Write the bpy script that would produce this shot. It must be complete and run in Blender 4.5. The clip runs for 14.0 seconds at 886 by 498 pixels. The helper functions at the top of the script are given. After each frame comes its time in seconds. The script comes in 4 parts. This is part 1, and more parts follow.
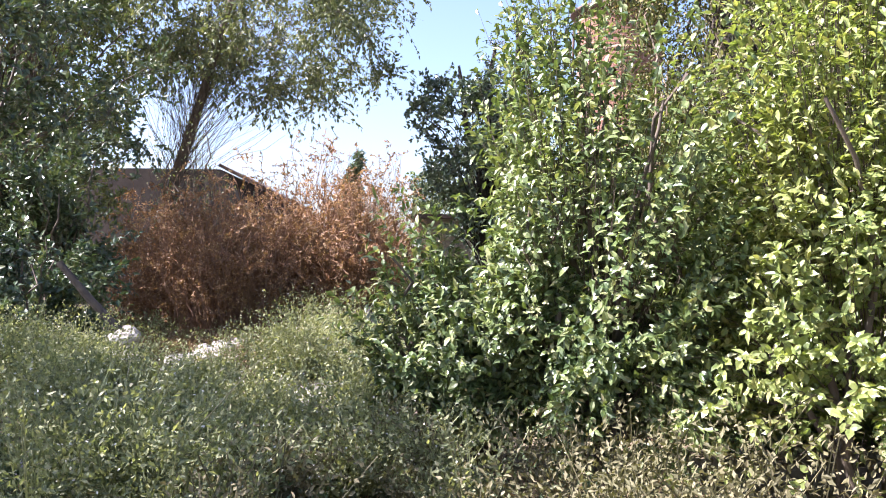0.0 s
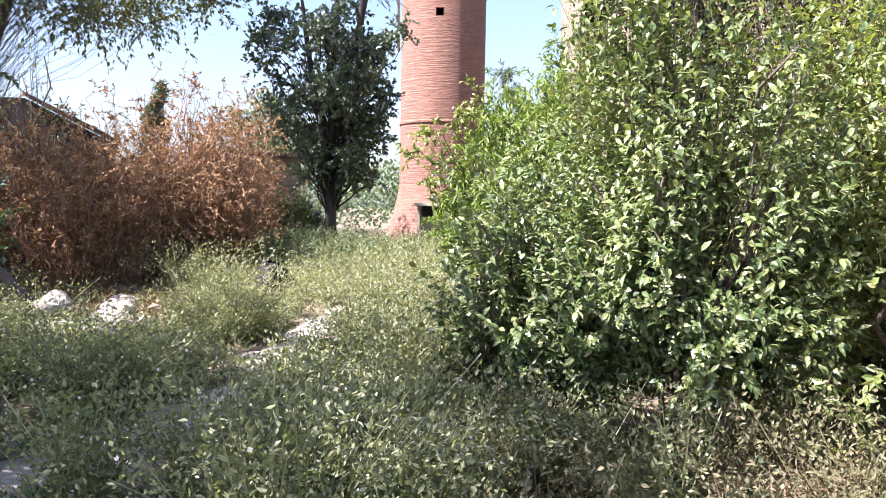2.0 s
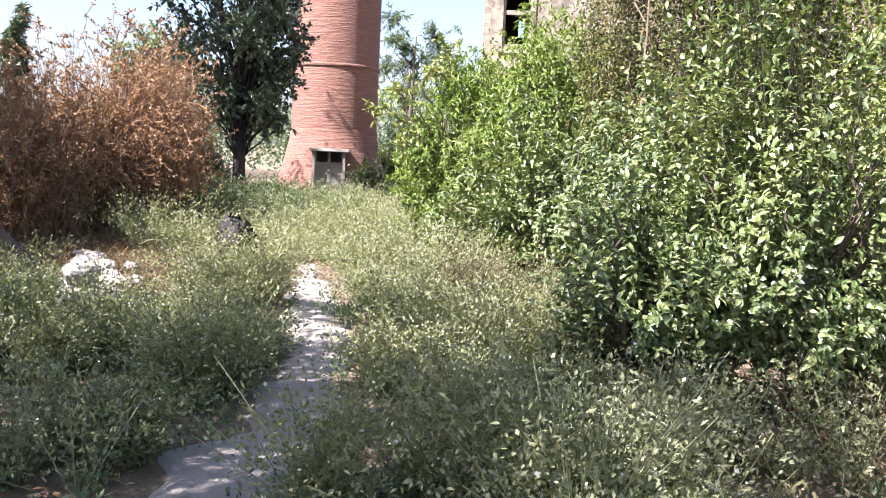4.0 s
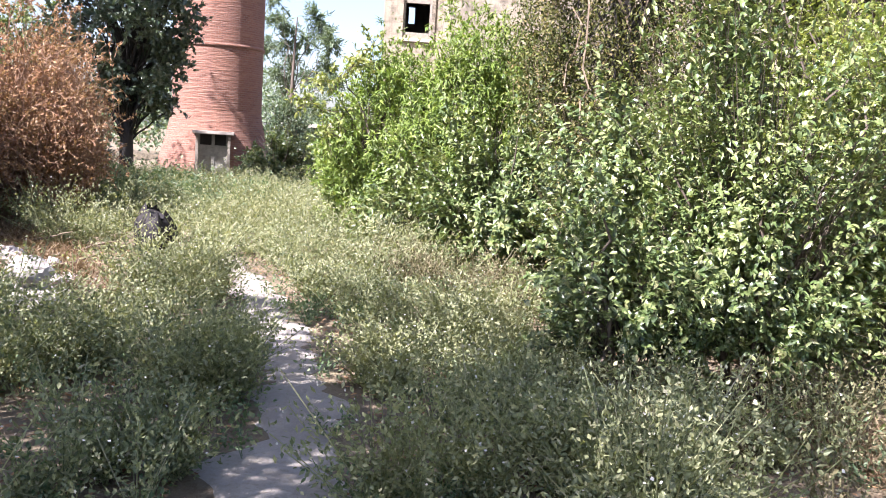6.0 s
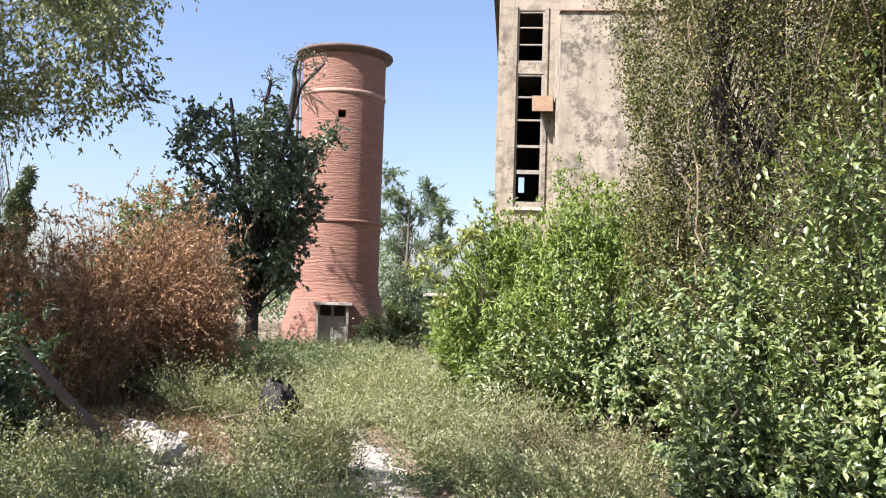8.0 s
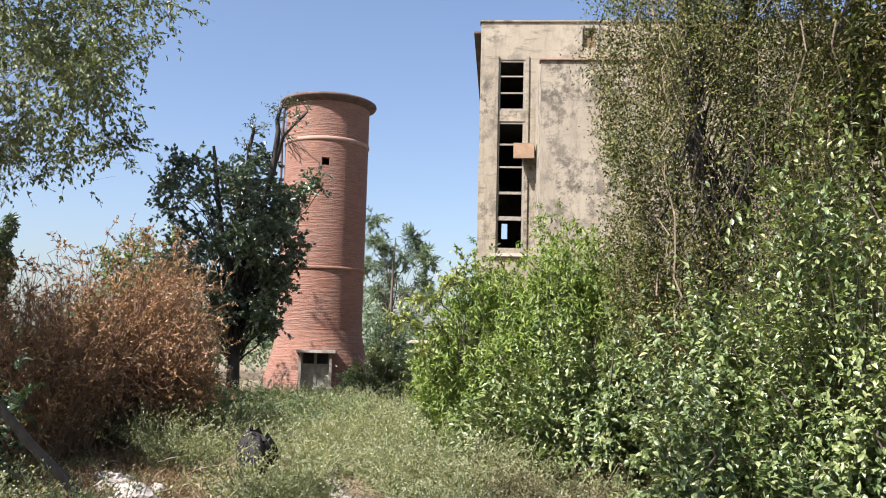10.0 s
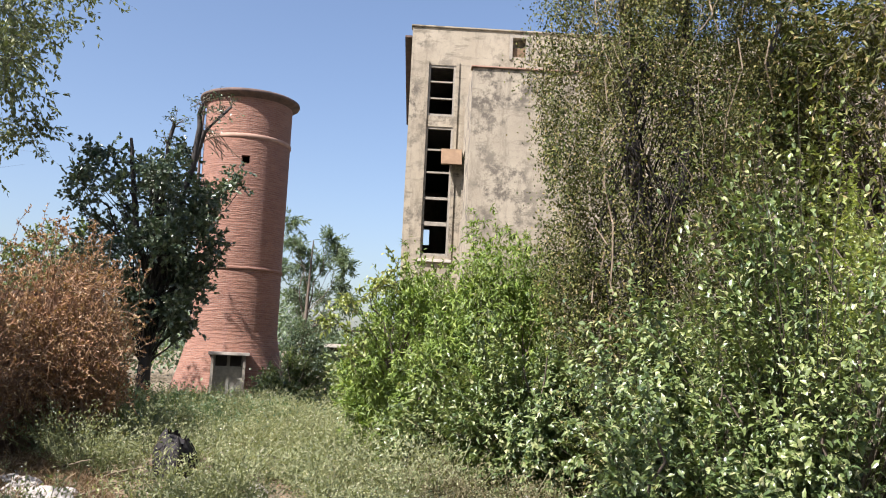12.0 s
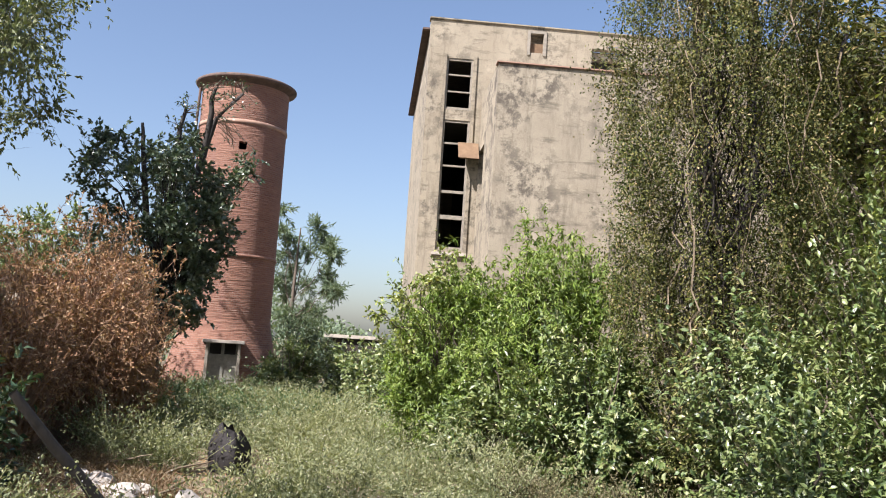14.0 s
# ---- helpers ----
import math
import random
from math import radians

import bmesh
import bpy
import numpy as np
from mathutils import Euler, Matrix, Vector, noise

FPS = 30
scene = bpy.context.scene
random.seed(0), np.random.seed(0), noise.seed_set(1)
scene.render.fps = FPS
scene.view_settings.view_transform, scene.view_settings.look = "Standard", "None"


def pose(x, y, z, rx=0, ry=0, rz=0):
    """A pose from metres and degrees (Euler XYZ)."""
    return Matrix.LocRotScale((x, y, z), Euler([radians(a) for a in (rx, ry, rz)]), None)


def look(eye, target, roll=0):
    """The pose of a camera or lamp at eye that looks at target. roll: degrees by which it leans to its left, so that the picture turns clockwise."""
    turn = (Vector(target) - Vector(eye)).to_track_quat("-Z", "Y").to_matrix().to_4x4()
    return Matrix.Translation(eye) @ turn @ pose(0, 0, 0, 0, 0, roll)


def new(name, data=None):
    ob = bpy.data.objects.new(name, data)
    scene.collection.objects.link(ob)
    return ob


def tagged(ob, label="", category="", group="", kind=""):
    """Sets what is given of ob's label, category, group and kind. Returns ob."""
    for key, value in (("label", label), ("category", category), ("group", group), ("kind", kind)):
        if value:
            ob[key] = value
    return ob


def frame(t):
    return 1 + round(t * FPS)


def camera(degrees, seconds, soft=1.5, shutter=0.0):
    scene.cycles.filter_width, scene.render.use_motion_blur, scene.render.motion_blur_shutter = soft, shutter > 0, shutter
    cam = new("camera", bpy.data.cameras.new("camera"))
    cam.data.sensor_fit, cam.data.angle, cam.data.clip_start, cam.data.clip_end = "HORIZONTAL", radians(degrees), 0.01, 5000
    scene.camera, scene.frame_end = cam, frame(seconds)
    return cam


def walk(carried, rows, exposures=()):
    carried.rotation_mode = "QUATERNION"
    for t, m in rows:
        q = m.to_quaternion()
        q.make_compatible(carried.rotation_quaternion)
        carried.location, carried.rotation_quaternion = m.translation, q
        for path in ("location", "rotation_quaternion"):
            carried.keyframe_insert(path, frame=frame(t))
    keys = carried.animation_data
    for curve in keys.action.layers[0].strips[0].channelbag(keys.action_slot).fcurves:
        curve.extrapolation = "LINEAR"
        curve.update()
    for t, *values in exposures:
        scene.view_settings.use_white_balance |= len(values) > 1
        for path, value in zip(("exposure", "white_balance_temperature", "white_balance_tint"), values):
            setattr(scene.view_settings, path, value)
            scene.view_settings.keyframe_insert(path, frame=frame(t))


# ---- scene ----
cam = camera(54.4, 14.0, 1.0)
METRES, EYE, TILT, LEAN, TURN = 8.0, 1.5, 4.0, -1.5, 0.0
ROWS = [
    (0.0, 0.0, 0.0, 0.0, -0.03, -2.69, 0.74),
    (0.5, -0.076, 0.0156, 0.0102, -0.79, -3.13, 1.43),
    (1.0, -0.1459, 0.0343, 0.0096, -5.58, -3.53, 0.9),
    (1.5, -0.217, 0.0657, 0.0143, -10.22, -4.83, 0.27),
    (2.0, -0.2801, 0.0901, 0.0269, -14.69, -7.0, -0.54),
    (2.5, -0.3441, 0.1254, 0.0298, -18.62, -8.65, -1.46),
    (3.0, -0.4168, 0.1408, 0.0415, -22.27, -9.71, -2.58),
    (3.5, -0.4798, 0.1518, 0.0527, -22.97, -10.31, -2.85),
    (6.0, -0.6571, 0.2116, 0.0787, -33.14, -11.3, -4.6),
    (6.5, -0.6659, 0.2083, 0.0825, -31.83, -11.26, -4.22),
    (7.0, -0.6697, 0.2062, 0.0837, -28.82, -10.78, -3.26),
    (7.5, -0.6685, 0.2056, 0.0845, -26.92, -5.13, -2.52),
    (8.0, -0.6674, 0.2027, 0.0891, -25.84, -0.89, -2.2),
    (10.5, -0.6532, 0.2005, 0.0889, -27.62, 2.56, -2.27),
    (11.0, -0.6519, 0.2006, 0.0888, -29.89, 2.77, -2.6),
    (11.5, -0.6591, 0.2094, 0.087, -31.68, 2.84, -2.99),
    (12.0, -0.6811, 0.2401, 0.0796, -32.62, 2.97, -3.56),
    (12.5, -0.713, 0.2744, 0.0817, -33.66, 2.94, -4.06),
    (13.0, -0.7648, 0.2913, 0.0883, -34.26, 2.87, -4.45),
    (13.5, -0.8042, 0.3258, 0.0851, -34.98, 2.45, -4.59),
    (14.0, -0.8538, 0.3499, 0.0871, -35.19, 2.34, -4.68),
]
walk(cam, [(t, pose(0, 0, EYE, TILT, LEAN, TURN) @ pose(METRES * x, METRES * y, METRES * z, 90 + pitch, roll, yaw)) for t, x, y, z, yaw, pitch, roll in ROWS],
     [(0.0, 2.3, 5950, 25), (3.0, 2.2, 5950, 25), (6.8, 2.2, 5950, 25), (8.0, 1.72, 6150, 19), (10.5, 1.46, 6200, 16), (14.0, 1.36, 6200, 16)])

# ---- world, sun ----
SUN_AZ, SUN_EL = radians(-99.0), radians(48.0)      # azimuth from +y, clockwise
world = bpy.data.worlds.new("sky")
scene.world = world
world.use_nodes = True
wn = world.node_tree.nodes
sky = wn.new("ShaderNodeTexSky")
sky.sky_type = "NISHITA"
sky.sun_disc = False
sky.sun_elevation, sky.sun_rotation = SUN_EL, SUN_AZ
sky.air_density, sky.dust_density, sky.ozone_density = 1.0, 2.0, 1.0
wn["Background"].inputs["Strength"].default_value = 0.07
world.node_tree.links.new(sky.outputs[0], wn["Background"].inputs["Color"])
sun_dir = Vector((math.sin(SUN_AZ) * math.cos(SUN_EL), math.cos(SUN_AZ) * math.cos(SUN_EL), math.sin(SUN_EL)))
sun = new("sun", bpy.data.lights.new("sun", "SUN"))
sun.data.energy, sun.data.angle, sun.data.color = 5.0, radians(0.5), (1.0, 0.96, 0.9)
sun.matrix_world = look((0, 0, 40), tuple(Vector((0, 0, 40)) - sun_dir))

# ---- materials ----


def nodes_of(name):
    m = bpy.data.materials.new(name)
    m.use_nodes = True
    nt = m.node_tree
    return m, nt, nt.nodes, nt.links, nt.nodes["Principled BSDF"]


def ramp(nt, fac, stops):
    r = nt.nodes.new("ShaderNodeValToRGB")
    el = r.color_ramp.elements
    while len(el) < len(stops):
        el.new(0.5)
    for e, (p, c) in zip(el, stops):
        e.position, e.color = p, (*c, 1)
    nt.links.new(fac, r.inputs[0])
    return r.outputs[0]


def mix(nt, fac, a, b, mode="MIX"):
    n = nt.nodes.new("ShaderNodeMix")
    n.data_type, n.blend_type = "RGBA", mode
    for sock, v in ((0, fac), (6, a), (7, b)):
        if isinstance(v, (int, float)):
            n.inputs[sock].default_value = v
        elif isinstance(v, tuple):
            n.inputs[sock].default_value = (*v, 1)
        else:
            nt.links.new(v, n.inputs[sock])
    return n.outputs[2]


def noise_tex(nt, scale, detail=4, rough=0.6, vec=None, distort=0.0):
    n = nt.nodes.new("ShaderNodeTexNoise")
    n.inputs["Scale"].default_value, n.inputs["Detail"].default_value = scale, detail
    n.inputs["Roughness"].default_value, n.inputs["Distortion"].default_value = rough, distort
    if vec is None:
        vec = coords(nt)
    nt.links.new(vec, n.inputs["Vector"])
    return n.outputs["Fac"]


def coords(nt, kind="Object", scale=None):
    tc = nt.nodes.new("ShaderNodeTexCoord").outputs[kind]
    if scale is None:
        return tc
    mp = nt.nodes.new("ShaderNodeMapping")
    mp.inputs["Scale"].default_value = scale
    nt.links.new(tc, mp.inputs["Vector"])
    return mp.outputs[0]


def bump(nt, height, strength, dist=0.02, after=None):
    b = nt.nodes.new("ShaderNodeBump")
    b.inputs["Strength"].default_value, b.inputs["Distance"].default_value = strength, dist
    nt.links.new(height, b.inputs["Height"])
    if after is not None:
        nt.links.new(after, b.inputs["Normal"])
    return b.outputs[0]


def leaf_material(name, stops, rough=0.4, through_light=0.35, spec=0.5, patch=0.35, tint=(0.27, 0.29, 0.09)):
    """Leaves: colour by island, patches of other age by place, some light through the blade."""
    m, nt, n, l, p = nodes_of(name)
    geo = n.new("ShaderNodeNewGeometry")
    stops = [(at, (0.95 * r, 0.92 * g, 1.02 * b)) for at, (r, g, b) in stops]
    col = ramp(nt, geo.outputs["Random Per Island"], stops)
    big = ramp(nt, noise_tex(nt, 0.9, 3), [(0.45, (0, 0, 0)), (0.68, (1, 1, 1))])
    mul = n.new("ShaderNodeMath")
    mul.operation = "MULTIPLY"
    mul.inputs[1].default_value = patch
    l.new(big, mul.inputs[0])
    col = mix(nt, mul.outputs[0], col, tint)
    fine = ramp(nt, noise_tex(nt, 60, 2), [(0.3, (0.75, 0.75, 0.75)), (0.7, (1.1, 1.1, 1.1))])
    col = mix(nt, 1.0, col, fine, "MULTIPLY")
    l.new(col, p.inputs["Base Color"])
    p.inputs["Roughness"].default_value = rough
    p.inputs["Specular IOR Level"].default_value = spec
    tr = n.new("ShaderNodeBsdfTranslucent")
    l.new(mix(nt, 1.0, col, (1.25, 1.3, 0.55), "MULTIPLY"), tr.inputs["Color"])
    ms = n.new("ShaderNodeMixShader")
    ms.inputs[0].default_value = 0.7 * through_light
    l.new(p.outputs[0], ms.inputs[1])
    l.new(tr.outputs[0], ms.inputs[2])
    l.new(ms.outputs[0], n["Material Output"].inputs["Surface"])
    return m


M_LEAF = leaf_material("broad_leaf", [(0, (0.045, 0.083, 0.025)), (0.5, (0.132, 0.193, 0.053)), (0.85, (0.238, 0.29, 0.097)), (1, (0.38, 0.39, 0.175))], 0.4, 0.32, 0.65, 0.3)
M_LEAF_YELLOW = leaf_material("yellowing_leaf", [(0, (0.11, 0.155, 0.04)), (0.5, (0.23, 0.3, 0.075)), (0.85, (0.33, 0.38, 0.11)), (1, (0.43, 0.42, 0.17))], 0.38, 0.5, 0.65, 0.3, (0.33, 0.3, 0.07))
M_LEAF_BRIGHT = leaf_material("bright_leaf", [(0, (0.09, 0.15, 0.026)), (0.6, (0.185, 0.28, 0.045)), (1, (0.31, 0.38, 0.09))], 0.45, 0.45, 0.4, 0.2)
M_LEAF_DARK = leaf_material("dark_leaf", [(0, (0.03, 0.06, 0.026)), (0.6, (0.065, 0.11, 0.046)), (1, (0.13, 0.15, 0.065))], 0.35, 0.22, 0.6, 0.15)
M_LEAF_FINE = leaf_material("fine_leaf", [(0, (0.08, 0.11, 0.045)), (0.6, (0.15, 0.18, 0.07)), (1, (0.22, 0.23, 0.1))], 0.45, 0.35, 0.4, 0.2)
M_LEAF_MID = leaf_material("grey_green_leaf", [(0, (0.04, 0.075, 0.039)), (0.6, (0.085, 0.13, 0.065)), (1, (0.16, 0.19, 0.104))], 0.35, 0.2, 0.8, 0.15)
M_LEAF_FAR = leaf_material("feathery_leaf", [(0, (0.1, 0.15, 0.085)), (1, (0.2, 0.26, 0.14))], 0.5, 0.35, 0.3, 0.1)
M_LEAF_DRY = leaf_material("dead_leaf", [(0, (0.18, 0.095, 0.05)), (0.5, (0.34, 0.19, 0.095)), (0.85, (0.5, 0.32, 0.16)), (1, (0.56, 0.44, 0.27))], 0.7, 0.3, 0.2, 0.3, (0.2, 0.17, 0.05))
M_LEAF_VINE = leaf_material("vine_leaf", [(0, (0.02, 0.032, 0.007)), (0.5, (0.075, 0.096, 0.02)), (0.85, (0.16, 0.175, 0.038)), (1, (0.34, 0.265, 0.115))], 0.55, 0.22, 0.25, 0.4, (0.12, 0.085, 0.028))
M_WEED = leaf_material("weed_leaf", [(0, (0.125, 0.155, 0.075)), (0.5, (0.25, 0.285, 0.135)), (0.9, (0.375, 0.39, 0.195)), (1, (0.44, 0.43, 0.27))], 0.55, 0.5, 0.3, 0.35, (0.33, 0.315, 0.13))
M_WEED_GREEN = leaf_material("green_weed_leaf", [(0, (0.08, 0.135, 0.06)), (0.7, (0.16, 0.23, 0.105)), (1, (0.26, 0.32, 0.17))], 0.5, 0.45, 0.3, 0.1)
M_STRAW = leaf_material("straw_blade", [(0, (0.12, 0.08, 0.04)), (0.6, (0.24, 0.175, 0.092)), (1, (0.36, 0.3, 0.17))], 0.7, 0.25, 0.2, 0.3, (0.19, 0.105, 0.056))
M_TANWEED = leaf_material("half_dead_weed_leaf", [(0, (0.085, 0.078, 0.035)), (0.6, (0.17, 0.155, 0.073)), (1, (0.26, 0.23, 0.125))], 0.6, 0.3, 0.2, 0.3, (0.13, 0.14, 0.055))
M_FLOWER = leaf_material("weed_flower", [(0, (0.55, 0.55, 0.42)), (1, (0.75, 0.74, 0.62))], 0.6, 0.3, 0.2, 0.0)


def bark_material(name, a, b, scale=14):
    m, nt, n, l, p = nodes_of(name)
    f = noise_tex(nt, scale, 6, 0.7, coords(nt, "Object", (1, 1, 0.25)))
    col = ramp(nt, f, [(0.3, a), (0.72, b)])
    col = mix(nt, noise_tex(nt, 2.0), col, tuple(0.6 * x for x in b), "MIX")
    l.new(col, p.inputs["Base Color"])
    p.inputs["Roughness"].default_value = 0.85
    l.new(bump(nt, f, 0.7, 0.02), p.inputs["Normal"])
    return m


M_BARK = bark_material("bark", (0.05, 0.038, 0.028), (0.16, 0.125, 0.09))
M_TWIG = bark_material("twig", (0.045, 0.034, 0.022), (0.13, 0.1, 0.065), 30)
M_BARK_BLACK = bark_material("near_black_bark", (0.012, 0.01, 0.009), (0.05, 0.04, 0.032), 18)
M_VINESTEM = bark_material("vine_stem", (0.09, 0.066, 0.042), (0.28, 0.215, 0.14), 30)
M_DEADSTALK = bark_material("dead_stalk", (0.14, 0.075, 0.045), (0.36, 0.22, 0.13), 30)
# Log bark, with the shade of the wood's edge put into its colour.
M_LOG = bark_material("shade_dark_grey_log", (0.03, 0.024, 0.02), (0.085, 0.068, 0.056), 10)
M_STUMP = bark_material("dark_stump", (0.006, 0.005, 0.005), (0.03, 0.024, 0.022), 16)


def soil_material(name, stops, litter, bright):
    m, nt, n, l, p = nodes_of(name)
    a = noise_tex(nt, 1.3, 6, 0.65)
    b = noise_tex(nt, 23, 5, 0.7)
    col = ramp(nt, a, stops)
    col = mix(nt, ramp(nt, b, [(0.5, (0, 0, 0)), (0.62, (1, 1, 1))]), col, litter)
    col = mix(nt, ramp(nt, noise_tex(nt, 70, 3), [(0.55, (0, 0, 0)), (0.75, (0.6, 0.6, 0.6))]), col, bright)
    l.new(col, p.inputs["Base Color"])
    p.inputs["Roughness"].default_value = 0.95
    l.new(bump(nt, noise_tex(nt, 9, 8, 0.7), 0.8, 0.06, bump(nt, b, 0.6, 0.02)), p.inputs["Normal"])
    return m


M_GROUND = soil_material("soil_with_litter", [(0.3, (0.1, 0.075, 0.045)), (0.55, (0.2, 0.155, 0.095)), (0.75, (0.17, 0.16, 0.075))], (0.13, 0.09, 0.05), (0.32, 0.25, 0.16))
M_PATH = soil_material("trodden_earth", [(0.3, (0.3, 0.26, 0.21)), (0.6, (0.4, 0.355, 0.3)), (0.8, (0.34, 0.29, 0.23))], (0.32, 0.28, 0.22), (0.43, 0.39, 0.33))


def brick_material():
    m, nt, n, l, p = nodes_of("red_brick")
    uv = coords(nt, "UV")
    bt = n.new("ShaderNodeTexBrick")
    for k, v in (("Scale", 1.0), ("Mortar Size", 0.011), ("Mortar Smooth", 0.4), ("Bias", 0.0), ("Brick Width", 0.19), ("Row Height", 0.078)):
        bt.inputs[k].default_value = v
    bt.inputs["Color1"].default_value = (0.155, 0.066, 0.042, 1)
    bt.inputs["Color2"].default_value = (0.225, 0.1, 0.062, 1)
    bt.inputs["Mortar"].default_value = (0.21, 0.14, 0.11, 1)
    l.new(uv, bt.inputs["Vector"])
    st = noise_tex(nt, 0.8, 6, 0.65)
    col = mix(nt, ramp(nt, st, [(0.42, (0, 0, 0)), (0.7, (0.75, 0.75, 0.75))]), bt.outputs["Color"], (0.205, 0.098, 0.064))
    rain = noise_tex(nt, 1.6, 5, 0.7, coords(nt, "UV", (2.2, 0.12, 1)))
    col = mix(nt, ramp(nt, rain, [(0.52, (0, 0, 0)), (0.72, (0.6, 0.6, 0.6))]), col, (0.19, 0.095, 0.078))
    course = noise_tex(nt, 1.0, 4, 0.7, coords(nt, "UV", (1.3, 12.8, 1)))
    col = mix(nt, ramp(nt, course, [(0.5, (0, 0, 0)), (0.66, (0.6, 0.6, 0.6))]), col, (0.27, 0.15, 0.1))
    l.new(col, p.inputs["Base Color"])
    p.inputs["Roughness"].default_value = 0.9
    b1 = bump(nt, bt.outputs["Fac"], -0.9, 0.03)
    l.new(bump(nt, course, 1.0, 0.07, b1), p.inputs["Normal"])
    return m


def plaster_material(name, base, light, dark, amount=0.6):
    """Old lime plaster: pale, with damp stains and black mould in streaks and patches."""
    m, nt, n, l, p = nodes_of(name)
    col = ramp(nt, noise_tex(nt, 0.7, 6, 0.65), [(0.35, base), (0.65, light)])
    streak = noise_tex(nt, 1.1, 7, 0.75, coords(nt, "Object", (2.4, 2.4, 0.35)))
    col = mix(nt, ramp(nt, streak, [(0.5, (0, 0, 0)), (0.7, (amount, amount, amount))]), col, tuple(0.55 * x for x in base))
    mould = noise_tex(nt, 1.9, 10, 0.76)
    big = noise_tex(nt, 0.35, 3, 0.5)
    mm = n.new("ShaderNodeMath")
    mm.operation = "MULTIPLY"
    l.new(ramp(nt, mould, [(0.48, (0, 0, 0)), (0.58, (1, 1, 1))]), mm.inputs[0])
    l.new(ramp(nt, big, [(0.4, (0.0, 0.0, 0.0)), (0.58, (0.85, 0.85, 0.85))]), mm.inputs[1])
    col = mix(nt, mm.outputs[0], col, dark)
    flaky = noise_tex(nt, 1.5, 8, 0.7, coords(nt, "Object", (0.7, 0.7, 3.2)))
    col = mix(nt, ramp(nt, flaky, [(0.54, (0, 0, 0)), (0.66, (0.7, 0.7, 0.7))]), col, tuple(0.42 * x for x in base))
    pale = noise_tex(nt, 2.3, 6, 0.7)
    col = mix(nt, ramp(nt, pale, [(0.6, (0, 0, 0)), (0.7, (0.5, 0.5, 0.5))]), col, tuple(min(1, 1.25 * x) for x in light))
    grain = noise_tex(nt, 40, 4, 0.7)
    col = mix(nt, 1.0, col, ramp(nt, grain, [(0.3, (0.82, 0.82, 0.82)), (0.7, (1.06, 1.06, 1.06))]), "MULTIPLY")
    l.new(col, p.inputs["Base Color"])
    p.inputs["Roughness"].default_value = 0.92
    l.new(bump(nt, mould, 0.4, 0.02, bump(nt, grain, 0.3, 0.01)), p.inputs["Normal"])
    return m


def plain_material(name, a, b, rough=0.7, scale=6, metal=0.0):
    m, nt, n, l, p = nodes_of(name)
    f = noise_tex(nt, scale, 6, 0.7)
    l.new(ramp(nt, f, [(0.3, a), (0.7, b)]), p.inputs["Base Color"])
    p.inputs["Roughness"].default_value, p.inputs["Metallic"].default_value = rough, metal
    l.new(bump(nt, f, 0.3, 0.01), p.inputs["Normal"])
    return m


M_BRICK = brick_material()
M_PLASTER = plaster_material("stained_plaster", (0.27, 0.227, 0.162), (0.345, 0.297, 0.218), (0.06, 0.05, 0.038), 0.85)
M_PLASTER_GREY = plaster_material("weathered_grey_plaster", (0.275, 0.232, 0.168), (0.345, 0.297, 0.217), (0.07, 0.058, 0.045), 0.85)
M_BAND = plain_material("pale_band", (0.26, 0.15, 0.105), (0.37, 0.24, 0.175), 0.9, 3)
M_CONCRETE = plain_material("weathered_concrete", (0.3, 0.26, 0.22), (0.5, 0.45, 0.38), 0.9, 4)
M_RIM = plain_material("dark_concrete_rim", (0.05, 0.036, 0.03), (0.14, 0.09, 0.072), 0.9, 3)
M_FRAME = plain_material("pale_window_frame", (0.17, 0.15, 0.12), (0.3, 0.265, 0.21), 0.8, 8)
# Near-black interior colour: the shade of unlit rooms is put into it.
M_INTERIOR = plain_material("shade_dark_interior", (0.03, 0.027, 0.024), (0.06, 0.054, 0.048), 0.95, 2)
M_BOARD = plain_material("brown_board", (0.11, 0.065, 0.033), (0.19, 0.12, 0.065), 0.8, 5)
M_DOOR = plain_material("faded_green_door", (0.17, 0.165, 0.135), (0.3, 0.29, 0.24), 0.75, 7)
# Dark old wall, lowered to near black to stand for the trees' shade.
M_DARKWALL = plain_material("shade_dark_old_wall", (0.02, 0.016, 0.014), (0.055, 0.042, 0.036), 0.95, 3)
M_RUBBLE = plain_material("pale_rubble", (0.2, 0.175, 0.145), (0.43, 0.39, 0.34), 0.95, 5)
M_WIRE = plain_material("cable", (0.05, 0.05, 0.05), (0.09, 0.09, 0.09), 0.6, 5)

# ---- mesh helpers ----


def mesh_obj(name, verts, faces, mat, parent=None, label="", smooth=False):
    """A mesh from numpy arrays: verts (n, 3), faces (m, k)."""
    me = bpy.data.meshes.new(name)
    verts = np.asarray(verts, np.float32)
    faces = np.asarray(faces, np.int32)
    k = faces.shape[1]
    me.vertices.add(len(verts))
    me.vertices.foreach_set("co", verts.ravel())
    me.loops.add(faces.size)
    me.loops.foreach_set("vertex_index", faces.ravel())
    me.polygons.add(len(faces))
    me.polygons.foreach_set("loop_start", np.arange(0, faces.size, k, dtype=np.int32))
    me.polygons.foreach_set("use_smooth", np.full(len(faces), smooth))
    me.update(calc_edges=True)
    me.materials.append(mat)
    ob = new(name, me)
    ob.parent = parent
    if label:
        ob["label"] = label
    return ob


